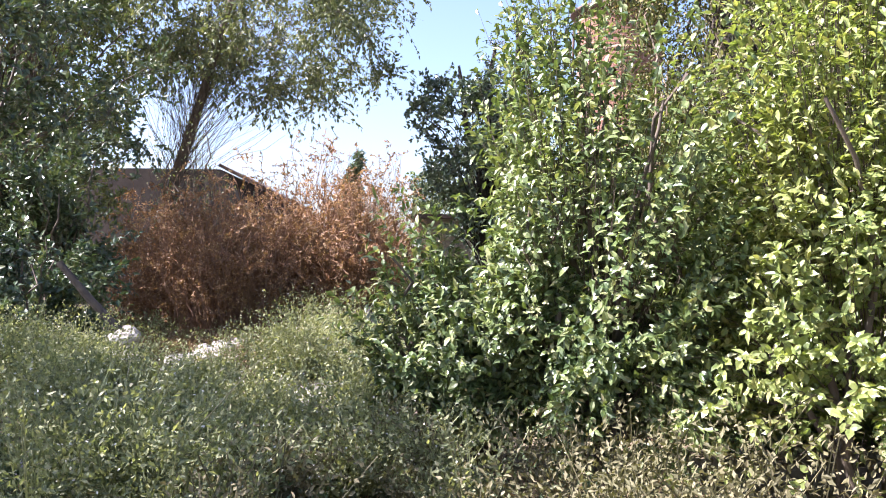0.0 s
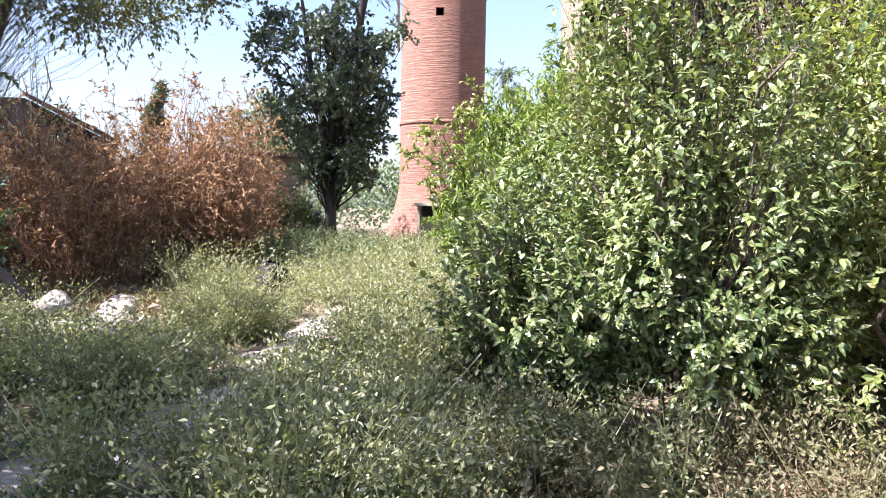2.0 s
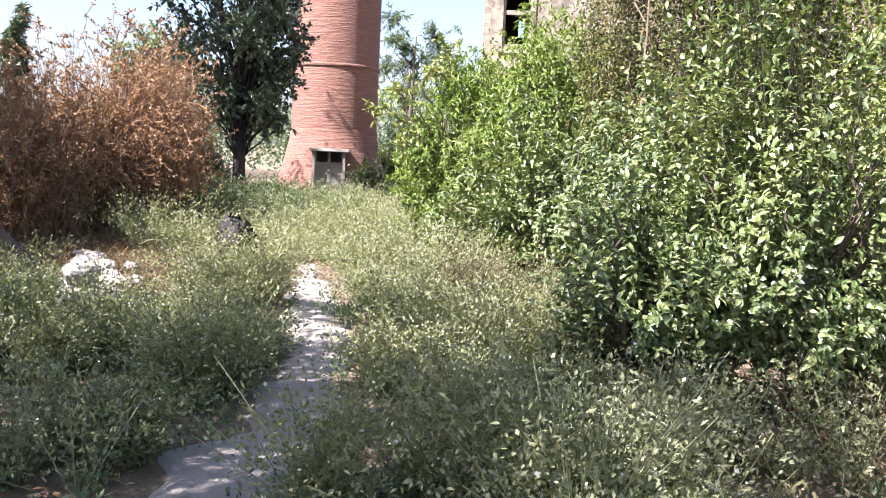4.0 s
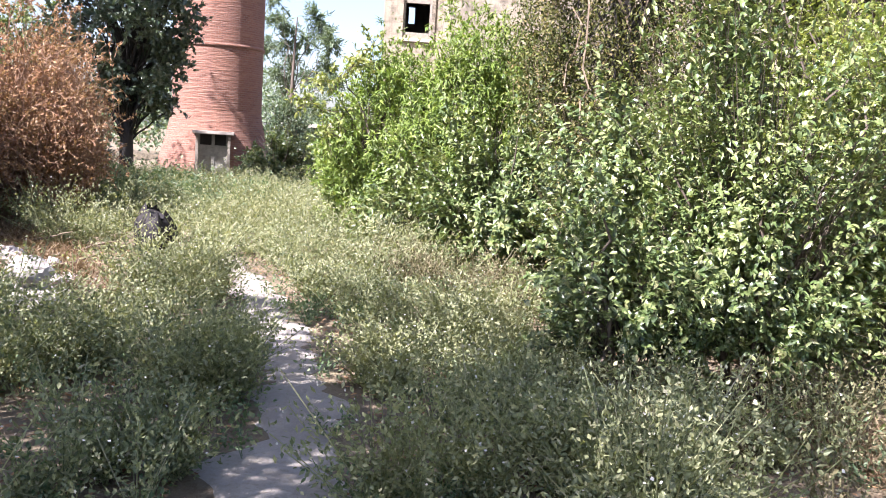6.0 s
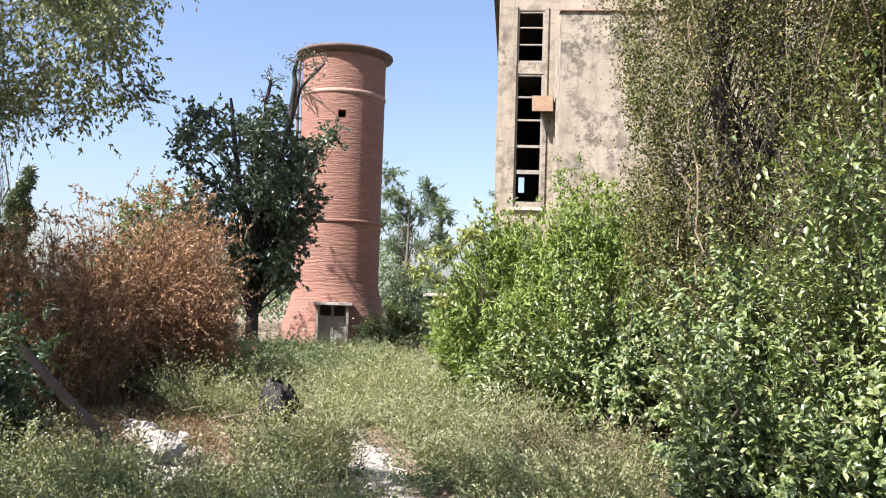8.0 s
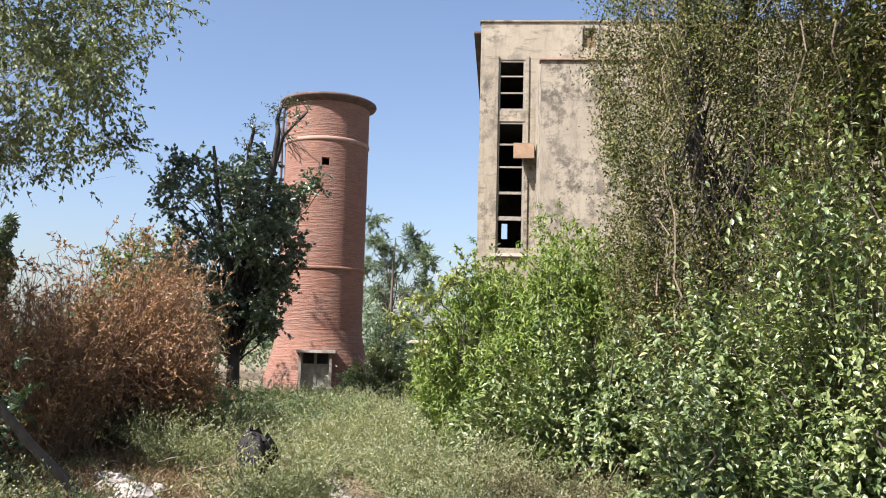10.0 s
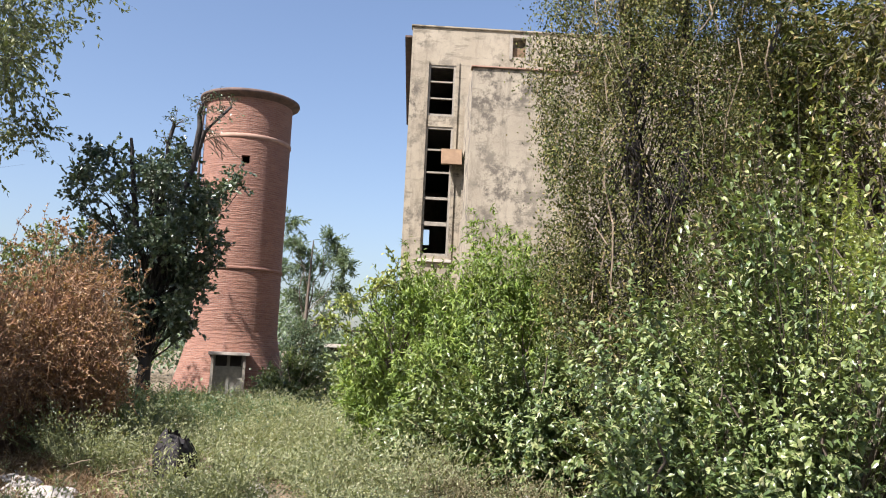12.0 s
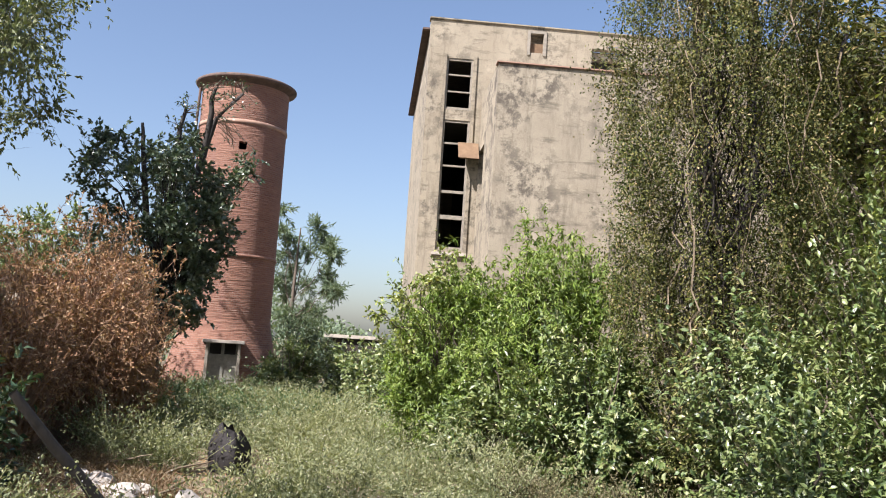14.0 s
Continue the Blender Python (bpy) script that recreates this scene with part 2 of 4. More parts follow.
def part(name, bm, mat, parent=None, label="", smooth=False):
    me = bpy.data.meshes.new(name)
    bmesh.ops.recalc_face_normals(bm, faces=bm.faces)
    bm.to_mesh(me)
    bm.free()
    me.materials.append(mat)
    for poly in me.polygons:
        poly.use_smooth = smooth
    ob = new(name, me)
    ob.parent = parent
    if label:
        ob["label"] = label
    return ob


def box(x0, x1, y0, y1, z0, z1, bevel=0.0, bm=None):
    own = bm is None
    bm = bmesh.new() if own else bm
    r = bmesh.ops.create_cube(bm, size=1, matrix=Matrix.Translation(((x0 + x1) / 2, (y0 + y1) / 2, (z0 + z1) / 2)) @ Matrix.Diagonal((x1 - x0, y1 - y0, z1 - z0, 1)))
    if bevel:
        edges = list({e for v in r["verts"] for e in v.link_edges})
        bmesh.ops.bevel(bm, geom=edges, offset=bevel, segments=2, affect="EDGES")
    return bm


def empty(name, x, y, z=0.0, rz=0.0):
    e = new(name)
    e.matrix_world = pose(x, y, z, 0, 0, rz)
    e.empty_display_size = 0.2
    return e


def unit(a):
    return a / np.maximum(np.linalg.norm(a, axis=-1, keepdims=True), 1e-9)


def tubes(paths, radii, sides=4):
    """Many tapered tubes at once: paths (n, k, 3), radii (n, k)."""
    n, k, _ = paths.shape
    tan = unit(np.gradient(paths, axis=1))
    ref = np.where(np.abs(tan[..., 2:3]) > 0.9, np.array([1.0, 0, 0]), np.array([0, 0, 1.0]))
    a = unit(np.cross(tan, ref))
    b = np.cross(tan, a)
    ang = np.arange(sides) * 2 * np.pi / sides
    ring = a[:, :, None] * np.cos(ang)[None, None, :, None] + b[:, :, None] * np.sin(ang)[None, None, :, None]
    v = paths[:, :, None] + ring * radii[:, :, None, None]
    idx = np.arange(n * k * sides).reshape(n, k, sides)
    nxt = np.roll(idx, -1, axis=2)
    f = np.stack([idx[:, :-1], nxt[:, :-1], nxt[:, 1:], idx[:, 1:]], axis=-1)
    return v.reshape(-1, 3), f.reshape(-1, 4)


BLADE = np.array([[0, 0, 0], [0.38, 0.5, 0.1], [0.38, -0.5, 0.1], [0.55, 0, 0.0], [1, 0, -0.16]])
BLADE_TRIS = np.array([[0, 2, 3], [0, 3, 1], [3, 2, 4], [3, 4, 1]])
OVATE = np.array([[0, 0, 0], [0.22, 0.36, 0.07], [0.22, -0.36, 0.07], [0.3, 0, 0.01], [0.58, 0.45, 0.06], [0.58, -0.45, 0.06], [0.66, 0, 0.0], [1, 0, -0.14]])
OVATE_TRIS = np.array([[0, 2, 3], [0, 3, 1], [1, 3, 4], [3, 6, 4], [2, 5, 3], [3, 5, 6], [6, 5, 7], [6, 7, 4]])
CHIP = np.array([[0, 0, 0], [0.45, 0.5, 0.08], [1, 0, 0], [0.45, -0.5, 0.08]])
CHIP_TRIS = np.array([[0, 3, 2], [0, 2, 1]])


def leaves(rng, pos, axis, length, width, fine=False, flat=0.35, face=None):
    """Leaf blades at pos that point along axis; flat: how far their faces turn upwards."""
    n = len(pos)
    axis = unit(axis)
    face = np.array([0, 0, 1.0]) if face is None else face
    up = rng.normal(size=(n, 3)) * (1 - flat) + face * flat * 2
    side = unit(np.cross(up, axis))
    nor = np.cross(axis, side)
    tmpl, tris = {True: (CHIP, CHIP_TRIS), False: (BLADE, BLADE_TRIS), "ovate": (OVATE, OVATE_TRIS)}[fine]
    L = (length * rng.uniform(0.6, 1.25, n))[:, None, None]
    Wd = (width * rng.uniform(0.7, 1.2, n))[:, None, None]
    v = pos[:, None] + axis[:, None] * tmpl[None, :, 0:1] * L + side[:, None] * tmpl[None, :, 1:2] * Wd + nor[:, None] * tmpl[None, :, 2:3] * L
    f = tris[None] + (np.arange(n) * len(tmpl))[:, None, None]
    return v.reshape(-1, 3), f.reshape(-1, 3)


def lumpy(rng, d, amount=0.25):
    """An uneven factor over directions d."""
    s = np.zeros(len(d))
    for k in (2.5, 4.5, 8.0):
        w = rng.normal(size=(3,)) * k
        w2 = rng.normal(size=(3,)) * k
        s += (np.sin(d @ w + rng.uniform(0, 6)) + np.sin(d @ w2 + rng.uniform(0, 6))) / k * 2.2
    return 1 + amount * s


def shoots(rng, starts, ends, droop, steps=5):
    t = np.linspace(0, 1, steps)[None, :, None]
    p = starts[:, None] * (1 - t) + ends[:, None] * t
    ln = np.linalg.norm(ends - starts, axis=1)[:, None]
    p[..., 2] += (droop * ln * (np.sin(t[..., 0] * np.pi) * 0.6 - t[..., 0] ** 2 * 0.4))
    wob = rng.normal(size=p.shape) * 0.03 * ln[..., None]
    wob[:, 0] = 0
    return p + wob


def leaf_along(rng, paths, per, t0, spread):
    """Points and leaf directions along the outer stretch of each shoot."""
    n, k, _ = paths.shape
    t = rng.uniform(t0, 1.0, (n, per)) ** 0.8 * (k - 1)
    i = np.minimum(t.astype(int), k - 2)
    fr = (t - i)[..., None]
    rows = np.arange(n)[:, None]
    a, b = paths[rows, i], paths[rows, i + 1]
    pos = a * (1 - fr) + b * fr
    d = unit(b - a) * 0.7 + rng.normal(size=pos.shape) * spread
    return pos.reshape(-1, 3), d.reshape(-1, 3)


def shrub(name, label, category, x, y, rx, ry, h, n, per, length, width, mat, seed, low=0.12, droop=0.15, fine=False, twig=0.006, inner=(0.25, 0.55), splay=0.55,
          flat=0.35, jag=0.22, skirt=-0.7, group="", zc=0.33, spiky=0.0, tuft=19):
    """A shrub: stems from one foot, long leafy shoots to an uneven outline."""
    rng = np.random.default_rng(seed)
    root = empty(name, x, y, float(relief(x, y)) - 0.02)
    heads = unit(rng.normal(size=(n // 4, 3)))
    heads = heads[heads[:, 2] > skirt][:max(n // tuft, 12)]
    pick = rng.integers(0, len(heads), n)
    d = unit(heads[pick] + rng.normal(size=(n, 3)) * 0.15)
    cz = h * zc
    rad = np.array([rx, ry, h - cz])
    k = lumpy(rng, d, jag) * rng.uniform(0.72, 1.08, len(heads))[pick] * rng.uniform(0.7, 1.04, n)
    if spiky:
        k *= 1 + spiky * (rng.random(len(d)) > 0.93) * np.maximum(d[:, 2], 0)
    ends = np.array([0, 0, cz]) + d * rad * k[:, None]
    ends[:, 2] = np.maximum(ends[:, 2], low)
    starts = np.array([0, 0, cz * 0.7]) + d * rad * k[:, None] * rng.uniform(*inner, (len(d), 1))
    starts[:, 2] = np.maximum(starts[:, 2] - 0.1, 0.05)
    p = shoots(rng, starts, ends, droop)
    rads = np.linspace(1, 0.35, p.shape[1])[None] * rng.uniform(0.7, 1.3, (len(d), 1)) * twig
    tagged(mesh_obj("twigs", *tubes(p[::3, ::2], 0.75 * rads[::3, ::2], 3), M_TWIG, root, "thin grey-brown twigs"), kind="stuff")
    ns = 9
    ang = rng.uniform(0, 6.28, ns)
    foot = np.stack([np.cos(ang) * 0.15, np.sin(ang) * 0.15, np.full(ns, -0.05)], 1)
    tip = np.stack([np.cos(ang) * rx * 0.5, np.sin(ang) * ry * 0.5, rng.uniform(0.5, 0.85, ns) * h], 1)
    sp = shoots(rng, foot, tip, 0.1, 7)
    for one in sp:
        mesh_obj("stem", *tubes(one[None], np.linspace(0.035, 0.012, 7)[None] * rng.uniform(0.7, 1.2), 5), M_BARK, root, "", True)
    pos, ax = leaf_along(rng, p, per, 0.12, splay)
    ax[:, 2] -= 0.35
    face = unit(pos - np.array([0, 0, cz])) * 0.8 + np.array([0, 0, 0.6])
    tagged(mesh_obj("foliage", *leaves(rng, pos, ax, length, width, fine, 0.62, face), mat, root), kind="stuff")
    tagged(root, label, category, group)
    return root


def tree(name, label, category, x, y, h, trunk_r, crown_z, crown_r, crown_h, clumps, per_clump, per_shoot, length, width, mat, seed,
         fine=False, lean=(0, 0), clump_r=0.9, droop=0.1, group="", fork=0.35, bark=None, weep=0.0, flat=0.3, limb=0.2):
    """A tree: tapered trunk, limbs to the clumps of an uneven crown, leafy shoots at each."""
    rng = np.random.default_rng(seed)
    bark = bark or M_BARK
    root = empty(name, x, y, float(relief(x, y)) - 0.02)
    top = np.array([lean[0], lean[1], h * 0.86])
    t = np.linspace(0, 1, 10)[:, None]
    tp = np.array([0, 0, -0.1]) * (1 - t) + top * t + np.stack([np.sin(t[:, 0] * 5 + seed) * 0.1, np.cos(t[:, 0] * 4) * 0.1, t[:, 0] * 0], 1) * t
    tr = trunk_r * (1.0 - 0.82 * t[:, 0]) * (1 + 0.5 * np.exp(-t[:, 0] * 14))
    mesh_obj("trunk", *tubes(tp[None], tr[None], 10), bark, root, "", True)
    d = unit(rng.normal(size=(clumps, 3)))
    k = lumpy(rng, d, 0.18) * rng.uniform(0.35, 1.0, clumps) ** 0.6
    cc = np.array([lean[0] * 0.8, lean[1] * 0.8, crown_z]) + d * np.array([crown_r, crown_r, crown_h]) * k[:, None]
    tt = np.clip((cc[:, 2] / h) * 0.72 - 0.1 + rng.uniform(-0.1, 0.1, clumps), fork, 0.95)
    s = np.stack([np.interp(tt, t[:, 0], tp[:, i]) for i in range(3)], 1)
    lp = shoots(rng, s, cc, 0.12, 6)
    lr = np.linspace(1, 0.25, 6)[None] * (trunk_r * limb * rng.uniform(0.5, 1.1, clumps))[:, None]
    for a, b in zip(lp, lr):
        mesh_obj("limb", *tubes(a[None], b[None], 5), bark, root, "", True)
    dd = unit(rng.normal(size=(clumps, per_clump, 3)))
    dd[..., 2] -= weep
    ends = cc[:, None] + dd * clump_r * rng.uniform(0.5, 1.15, (clumps, per_clump, 1))
    starts = np.repeat(cc[:, None], per_clump, 1) - dd * clump_r * 0.1
    p = shoots(rng, starts.reshape(-1, 3), ends.reshape(-1, 3), droop - weep * 0.3, 4)
    tagged(mesh_obj("twigs", *tubes(p[::2], np.full(p[::2].shape[:2], 0.006) * np.linspace(1, 0.4, 4)[None], 3), bark, root), kind="stuff")
    pos, ax = leaf_along(rng, p, per_shoot, 0.1, 0.5)
    if weep:
        ax[:, 2] -= weep
    tagged(mesh_obj("crown", *leaves(rng, pos, ax, length, width, fine, flat), mat, root), kind="stuff")
    tagged(root, label, category, group)
    return root

# ---- ground and path ----
PATH = [(-5.2, 2.5), (-4.1, 5.0), (-3.1, 6.5), (-2.4, 7.9), (-2.0, 9.0), (-1.75, 9.8), (-1.5, 10.8), (-0.95, 12.7), (-0.65, 13.9), (-0.2, 15.5)]
PATH_W = [0.36, 0.42, 0.46, 0.34, 0.28, 0.34, 0.34, 0.3, 0.2, 0.12]


def path_distance(pts):
    """Distance to the path's middle line less its half width."""
    best = np.full(len(pts), 1e9)
    for (a, b, wa, wb) in zip(PATH[:-1], PATH[1:], PATH_W[:-1], PATH_W[1:]):
        a, b = np.array(a), np.array(b)
        t = np.clip(((pts - a) @ (b - a)) / ((b - a) @ (b - a)), 0, 1)
        q = a + t[:, None] * (b - a)
        best = np.minimum(best, np.linalg.norm(pts - q, axis=1) - (wa + (wb - wa) * t))
    return best


def relief(x, y):
    """Low swells of the ground, which falls a little towards the tower."""
    k = np.clip((y - 24.0) / 14.0, 0, 1)
    near = np.exp(-((x + 1) ** 2 + (y - 12) ** 2) / 500)
    return (0.05 * np.sin(x * 0.9 + 1.3) * np.sin(y * 0.7) + 0.025 * np.sin(x * 2.3 + y * 1.7)) * near - 0.45 * k * k * (3 - 2 * k)


def ground_sheet():
    g = np.linspace(-1, 1, 121)
    s = np.sign(g) * (np.abs(g) * 22 + np.abs(g) ** 7 * 1500)
    xx, yy = np.meshgrid(s - 1, s + 14, indexing="ij")
    zz = relief(xx, yy) - 0.03
    v = np.stack([xx, yy, zz], -1).reshape(-1, 3)
    i = np.arange(121 * 121).reshape(121, 121)
    f = np.stack([i[:-1, :-1], i[1:, :-1], i[1:, 1:], i[:-1, 1:]], -1).reshape(-1, 4)
    return mesh_obj("ground", v, f, M_GROUND, None, "", True)


tagged(ground_sheet(), "brown soil with dry litter under the weeds", "ground", kind="structure")


def path_strip():
    rng = np.random.default_rng(5)
    pts, ws = np.array(PATH), np.array(PATH_W)
    t = np.linspace(0, len(PATH) - 1, 140)
    k = np.arange(len(PATH))
    c = np.stack([np.interp(t, k, pts[:, 0]), np.interp(t, k, pts[:, 1])], 1)
    for _ in range(6):
        c[1:-1] = (c[:-2] + 2 * c[1:-1] + c[2:]) / 4
    w = np.interp(t, k, ws)
    d = unit(np.gradient(c, axis=0))
    n = np.stack([-d[:, 1], d[:, 0]], 1)
    cross = np.linspace(-1, 1, 9)
    rag = 1 + 0.5 * np.stack([np.sin(t * 5.1) + np.sin(t * 11.7 + 1) * 0.6, np.sin(t * 6.3 + 2) + np.sin(t * 13.1) * 0.6], 1) * 0.6 + rng.normal(size=(140, 2)) * 0.16
    side = np.where(cross[None] < 0, rag[:, :1], rag[:, 1:])
    off = cross[None] * w[:, None] * side
    xy = c[:, None] + n[:, None] * off[..., None]
    z = relief(xy[..., 0], xy[..., 1]) - 0.004 - 0.05 * np.abs(cross[None]) ** 4 + rng.normal(size=off.shape) * 0.006
    v = np.concatenate([xy, z[..., None]], -1).reshape(-1, 3)
    i = np.arange(140 * 9).reshape(140, 9)
    f = np.stack([i[:-1, :-1], i[1:, :-1], i[1:, 1:], i[:-1, 1:]], -1).reshape(-1, 4)
    return mesh_obj("path", v, f, M_PATH, None, "", True)


tagged(path_strip(), "pale trodden earth footpath through the weeds", "footpath", kind="structure")

# ---- brick water tower ----


def lathe(name, profile, mat, parent, seg=72, label="", smooth=True, cap=False):
    """Turn a profile of (radius, height) round z, with UVs in metres."""
    k = len(profile)
    r = np.array([p[0] for p in profile])
    z = np.array([p[1] for p in profile])
    a = np.linspace(0, 2 * np.pi, seg + 1)
    v = np.stack([r[None] * np.cos(a)[:, None], r[None] * np.sin(a)[:, None], np.repeat(z[None], seg + 1, 0)], -1).reshape(-1, 3)
    i = np.arange((seg + 1) * k).reshape(seg + 1, k)
    f = np.stack([i[:-1, :-1], i[1:, :-1], i[1:, 1:], i[:-1, 1:]], -1).reshape(-1, 4)
    ob = mesh_obj(name, v, f, mat, parent, label, smooth)
    uv = ob.data.uv_layers.new(name="UVMap")
    run = np.concatenate([[0], np.cumsum(np.hypot(np.diff(r), np.diff(z)))]) + z[0]
    uvs = np.stack([np.repeat(a[:, None] * 1.68, k, 1), np.repeat(run[None], seg + 1, 0)], -1).reshape(-1, 2)
    uv.data.foreach_set("uv", uvs[f.ravel()].astype(np.float32).ravel())
    return ob


def drum_wall(name, r, thick, z0, z1, holes, parent, seg=96, rows=40):
    """A round brick wall with square holes cut through it: holes of (angle, half angle, z0, z1)."""
    zs = sorted(set(list(np.linspace(z0, z1, rows)) + [h[2] for h in holes] + [h[3] for h in holes]))
    az = sorted(set(list(np.linspace(0, 2 * np.pi, seg + 1)) + [h[0] + s * h[1] for h in holes for s in (-1, 1)]))
    zs, az = np.array(zs), np.array(az)
    na, nz = len(az), len(zs)
    rz = np.array([r(z) for z in zs]) if callable(r) else np.full(nz, r)
    ri = rz - thick
    outer = np.stack([np.cos(az)[:, None] * rz, np.sin(az)[:, None] * rz, az[:, None] * 0 + zs[None]], -1)
    inner = np.stack([np.cos(az)[:, None] * ri, np.sin(az)[:, None] * ri, az[:, None] * 0 + zs[None]], -1)
    v = np.concatenate([outer.reshape(-1, 3), inner.reshape(-1, 3)])
    idx = np.arange(na * nz).reshape(na, nz)
    solid = np.ones((na - 1, nz - 1), bool)
    for i in range(na - 1):
        for j in range(nz - 1):
            am, zm = (az[i] + az[i + 1]) / 2, (zs[j] + zs[j + 1]) / 2
            solid[i, j] = not any(abs(am - h[0]) < h[1] and h[2] < zm < h[3] for h in holes)
    f = []
    o = na * nz
    for i in range(na - 1):
        for j in range(nz - 1):
            a, b, c, d = idx[i, j], idx[i + 1, j], idx[i + 1, j + 1], idx[i, j + 1]
            if solid[i, j]:
                f += [(a, b, c, d), (a + o, d + o, c + o, b + o)]
            else:
                if solid[i - 1, j]:
                    f.append((a, d, d + o, a + o))
                if solid[(i + 1) % (na - 1), j]:
                    f.append((b, b + o, c + o, c))
                if j == 0 or solid[i, j - 1]:
                    f.append((a, a + o, b + o, b))
                if j == nz - 2 or solid[i, j + 1]:
                    f.append((d, c, c + o, d + o))
    ob = mesh_obj(name, v, np.array(f), M_BRICK, parent)
    uv = ob.data.uv_layers.new(name="UVMap")
    uvs = np.stack([np.repeat(az[:, None] * 1.68, nz, 1), np.repeat(zs[None], na, 0)], -1).reshape(-1, 2)
    uvs = np.concatenate([uvs, uvs])
    uv.data.foreach_set("uv", uvs[np.array(f).ravel()].astype(np.float32).ravel())
    return ob


TOWER = (8.53, 42.24, -0.53, -18.9)
TOWER_SCALE = 1.245
tower = tagged(empty("water_tower", *TOWER), "round red brick water tower with a dark overhanging rim", "water tower")
tower.scale = (TOWER_SCALE,) * 3
FRONT = 1.5 * math.pi
drum_wall("shaft", 1.66, 0.35, 2.0, 11.6, [(FRONT - 0.02, 0.09, 9.02, 9.32)], tower)
lathe("band", [(1.655, 10.0), (1.695, 10.02), (1.7, 10.08), (1.695, 10.15), (1.655, 10.17)], M_BAND, tower, label="pale weathered plaster band")
lathe("lower_band", [(1.66, 5.0), (1.70, 5.01), (1.70, 5.12), (1.66, 5.14)], M_BRICK, tower)
lathe("rim", [(1.64, 11.56), (1.8, 11.66), (1.92, 11.72), (1.94, 11.76), (1.93, 11.82), (1.86, 11.86), (0.02, 12.0)], M_RIM, tower, label="dark stained concrete rim and roof")
drum_wall("plinth", lambda z: 1.665 + 0.72 * max(0.0, 1 - z / 2.7) ** 1.3, 0.3, -0.3, 2.7, [(FRONT - 0.06, 0.29, -0.25, 1.86)], tower, 80, 12)
part("lintel", box(-0.83, 0.63, -2.3, -1.6, 1.84, 1.96, 0.02), M_CONCRETE, tower, "projecting pale concrete lintel")
for s in (-1, 1):
    cx = -0.1 + 0.255 * s
    part("jamb", box(-0.1 + 0.56 * s - 0.05, -0.1 + 0.56 * s + 0.05, -2.2, -1.7, -0.2, 1.88, 0.01), M_FRAME, tower)
    leaf = part("door_leaf", box(cx - 0.25, cx + 0.25, -1.93, -1.89, 0.03, 1.42, 0.005), M_DOOR, tower, "faded grey-green plank door leaf")
    for z in (0.12, 0.55, 0.98, 1.36):
        part("rail", box(cx - 0.24, cx + 0.24, -1.955, -1.93, z, z + 0.09, 0.008), M_DOOR, leaf)
    for x in (-0.235, 0.235):
        part("stile", box(cx + x - 0.035, cx + x + 0.035, -1.957, -1.89, 0.03, 1.86, 0.008), M_DOOR, leaf)
# Thin dark panel added behind the door leaves for the unlit room.
part("room_shade_panel", box(-0.75, 0.55, -1.7, -1.66, 0, 1.9), M_INTERIOR, tower)


def tube_part(name, pts, r, mat, parent, sides=8, label=""):
    p = np.array(pts, float)[None]
    rr = np.full(p.shape[:2], r) if np.isscalar(r) else np.array(r)[None]
    return mesh_obj(name, *tubes(p, rr, sides), mat, parent, label, True)


tube_part("drain_pipe", [(-1.74, -0.35, 11.5), (-1.78, -0.36, 10.2), (-1.76, -0.35, 8.9), (-1.74, -0.35, 7.9)], 0.05, M_RIM, tower, label="dark iron drain pipe")


# ---- plastered building ----


def wall_with_holes(name, x0, x1, z0, z1, y0, y1, holes, mat, parent, turn=None, label=""):
    """A wall in the x-z plane, as thick as y0 to y1, with rectangular openings through it."""
    xs = sorted({x0, x1, *[h[0] for h in holes], *[h[1] for h in holes]})
    zs = sorted({z0, z1, *[h[2] for h in holes], *[h[3] for h in holes]})
    def solid(i, j):
        if not (0 <= i < len(xs) - 1 and 0 <= j < len(zs) - 1):
            return False
        xm, zm = (xs[i] + xs[i + 1]) / 2, (zs[j] + zs[j + 1]) / 2
        return not any(h[0] < xm < h[1] and h[2] < zm < h[3] for h in holes)
    bm = bmesh.new()
    for i in range(len(xs) - 1):
        for j in range(len(zs) - 1):
            if not solid(i, j):
                continue
            a, b, c, d = xs[i], xs[i + 1], zs[j], zs[j + 1]
            quads = [((a, y0, c), (b, y0, c), (b, y0, d), (a, y0, d)), ((a, y1, c), (a, y1, d), (b, y1, d), (b, y1, c))]
            if not solid(i - 1, j):
                quads.append(((a, y0, c), (a, y0, d), (a, y1, d), (a, y1, c)))
            if not solid(i + 1, j):
                quads.append(((b, y0, c), (b, y1, c), (b, y1, d), (b, y0, d)))
            if not solid(i, j - 1):
                quads.append(((a, y0, c), (a, y1, c), (b, y1, c), (b, y0, c)))
            if not solid(i, j + 1):
                quads.append(((a, y0, d), (b, y0, d), (b, y1, d), (a, y1, d)))
            for q in quads:
                bm.faces.new([bm.verts.new(p) for p in q])
    bmesh.ops.remove_doubles(bm, verts=bm.verts, dist=1e-4)
    if turn is not None:
        bmesh.ops.transform(bm, matrix=turn, verts=bm.verts)
    return part(name, bm, mat, parent, label)


house = tagged(empty("abandoned_building", 7.57, 24.75, 0, -30.6), "tall abandoned plastered building with mould stains and empty windows", "building")
W0, W1 = 0.58, 1.42
WINGX, WINGD, WINGH, LONG = 1.76, 3.6, 10.02, 15.0
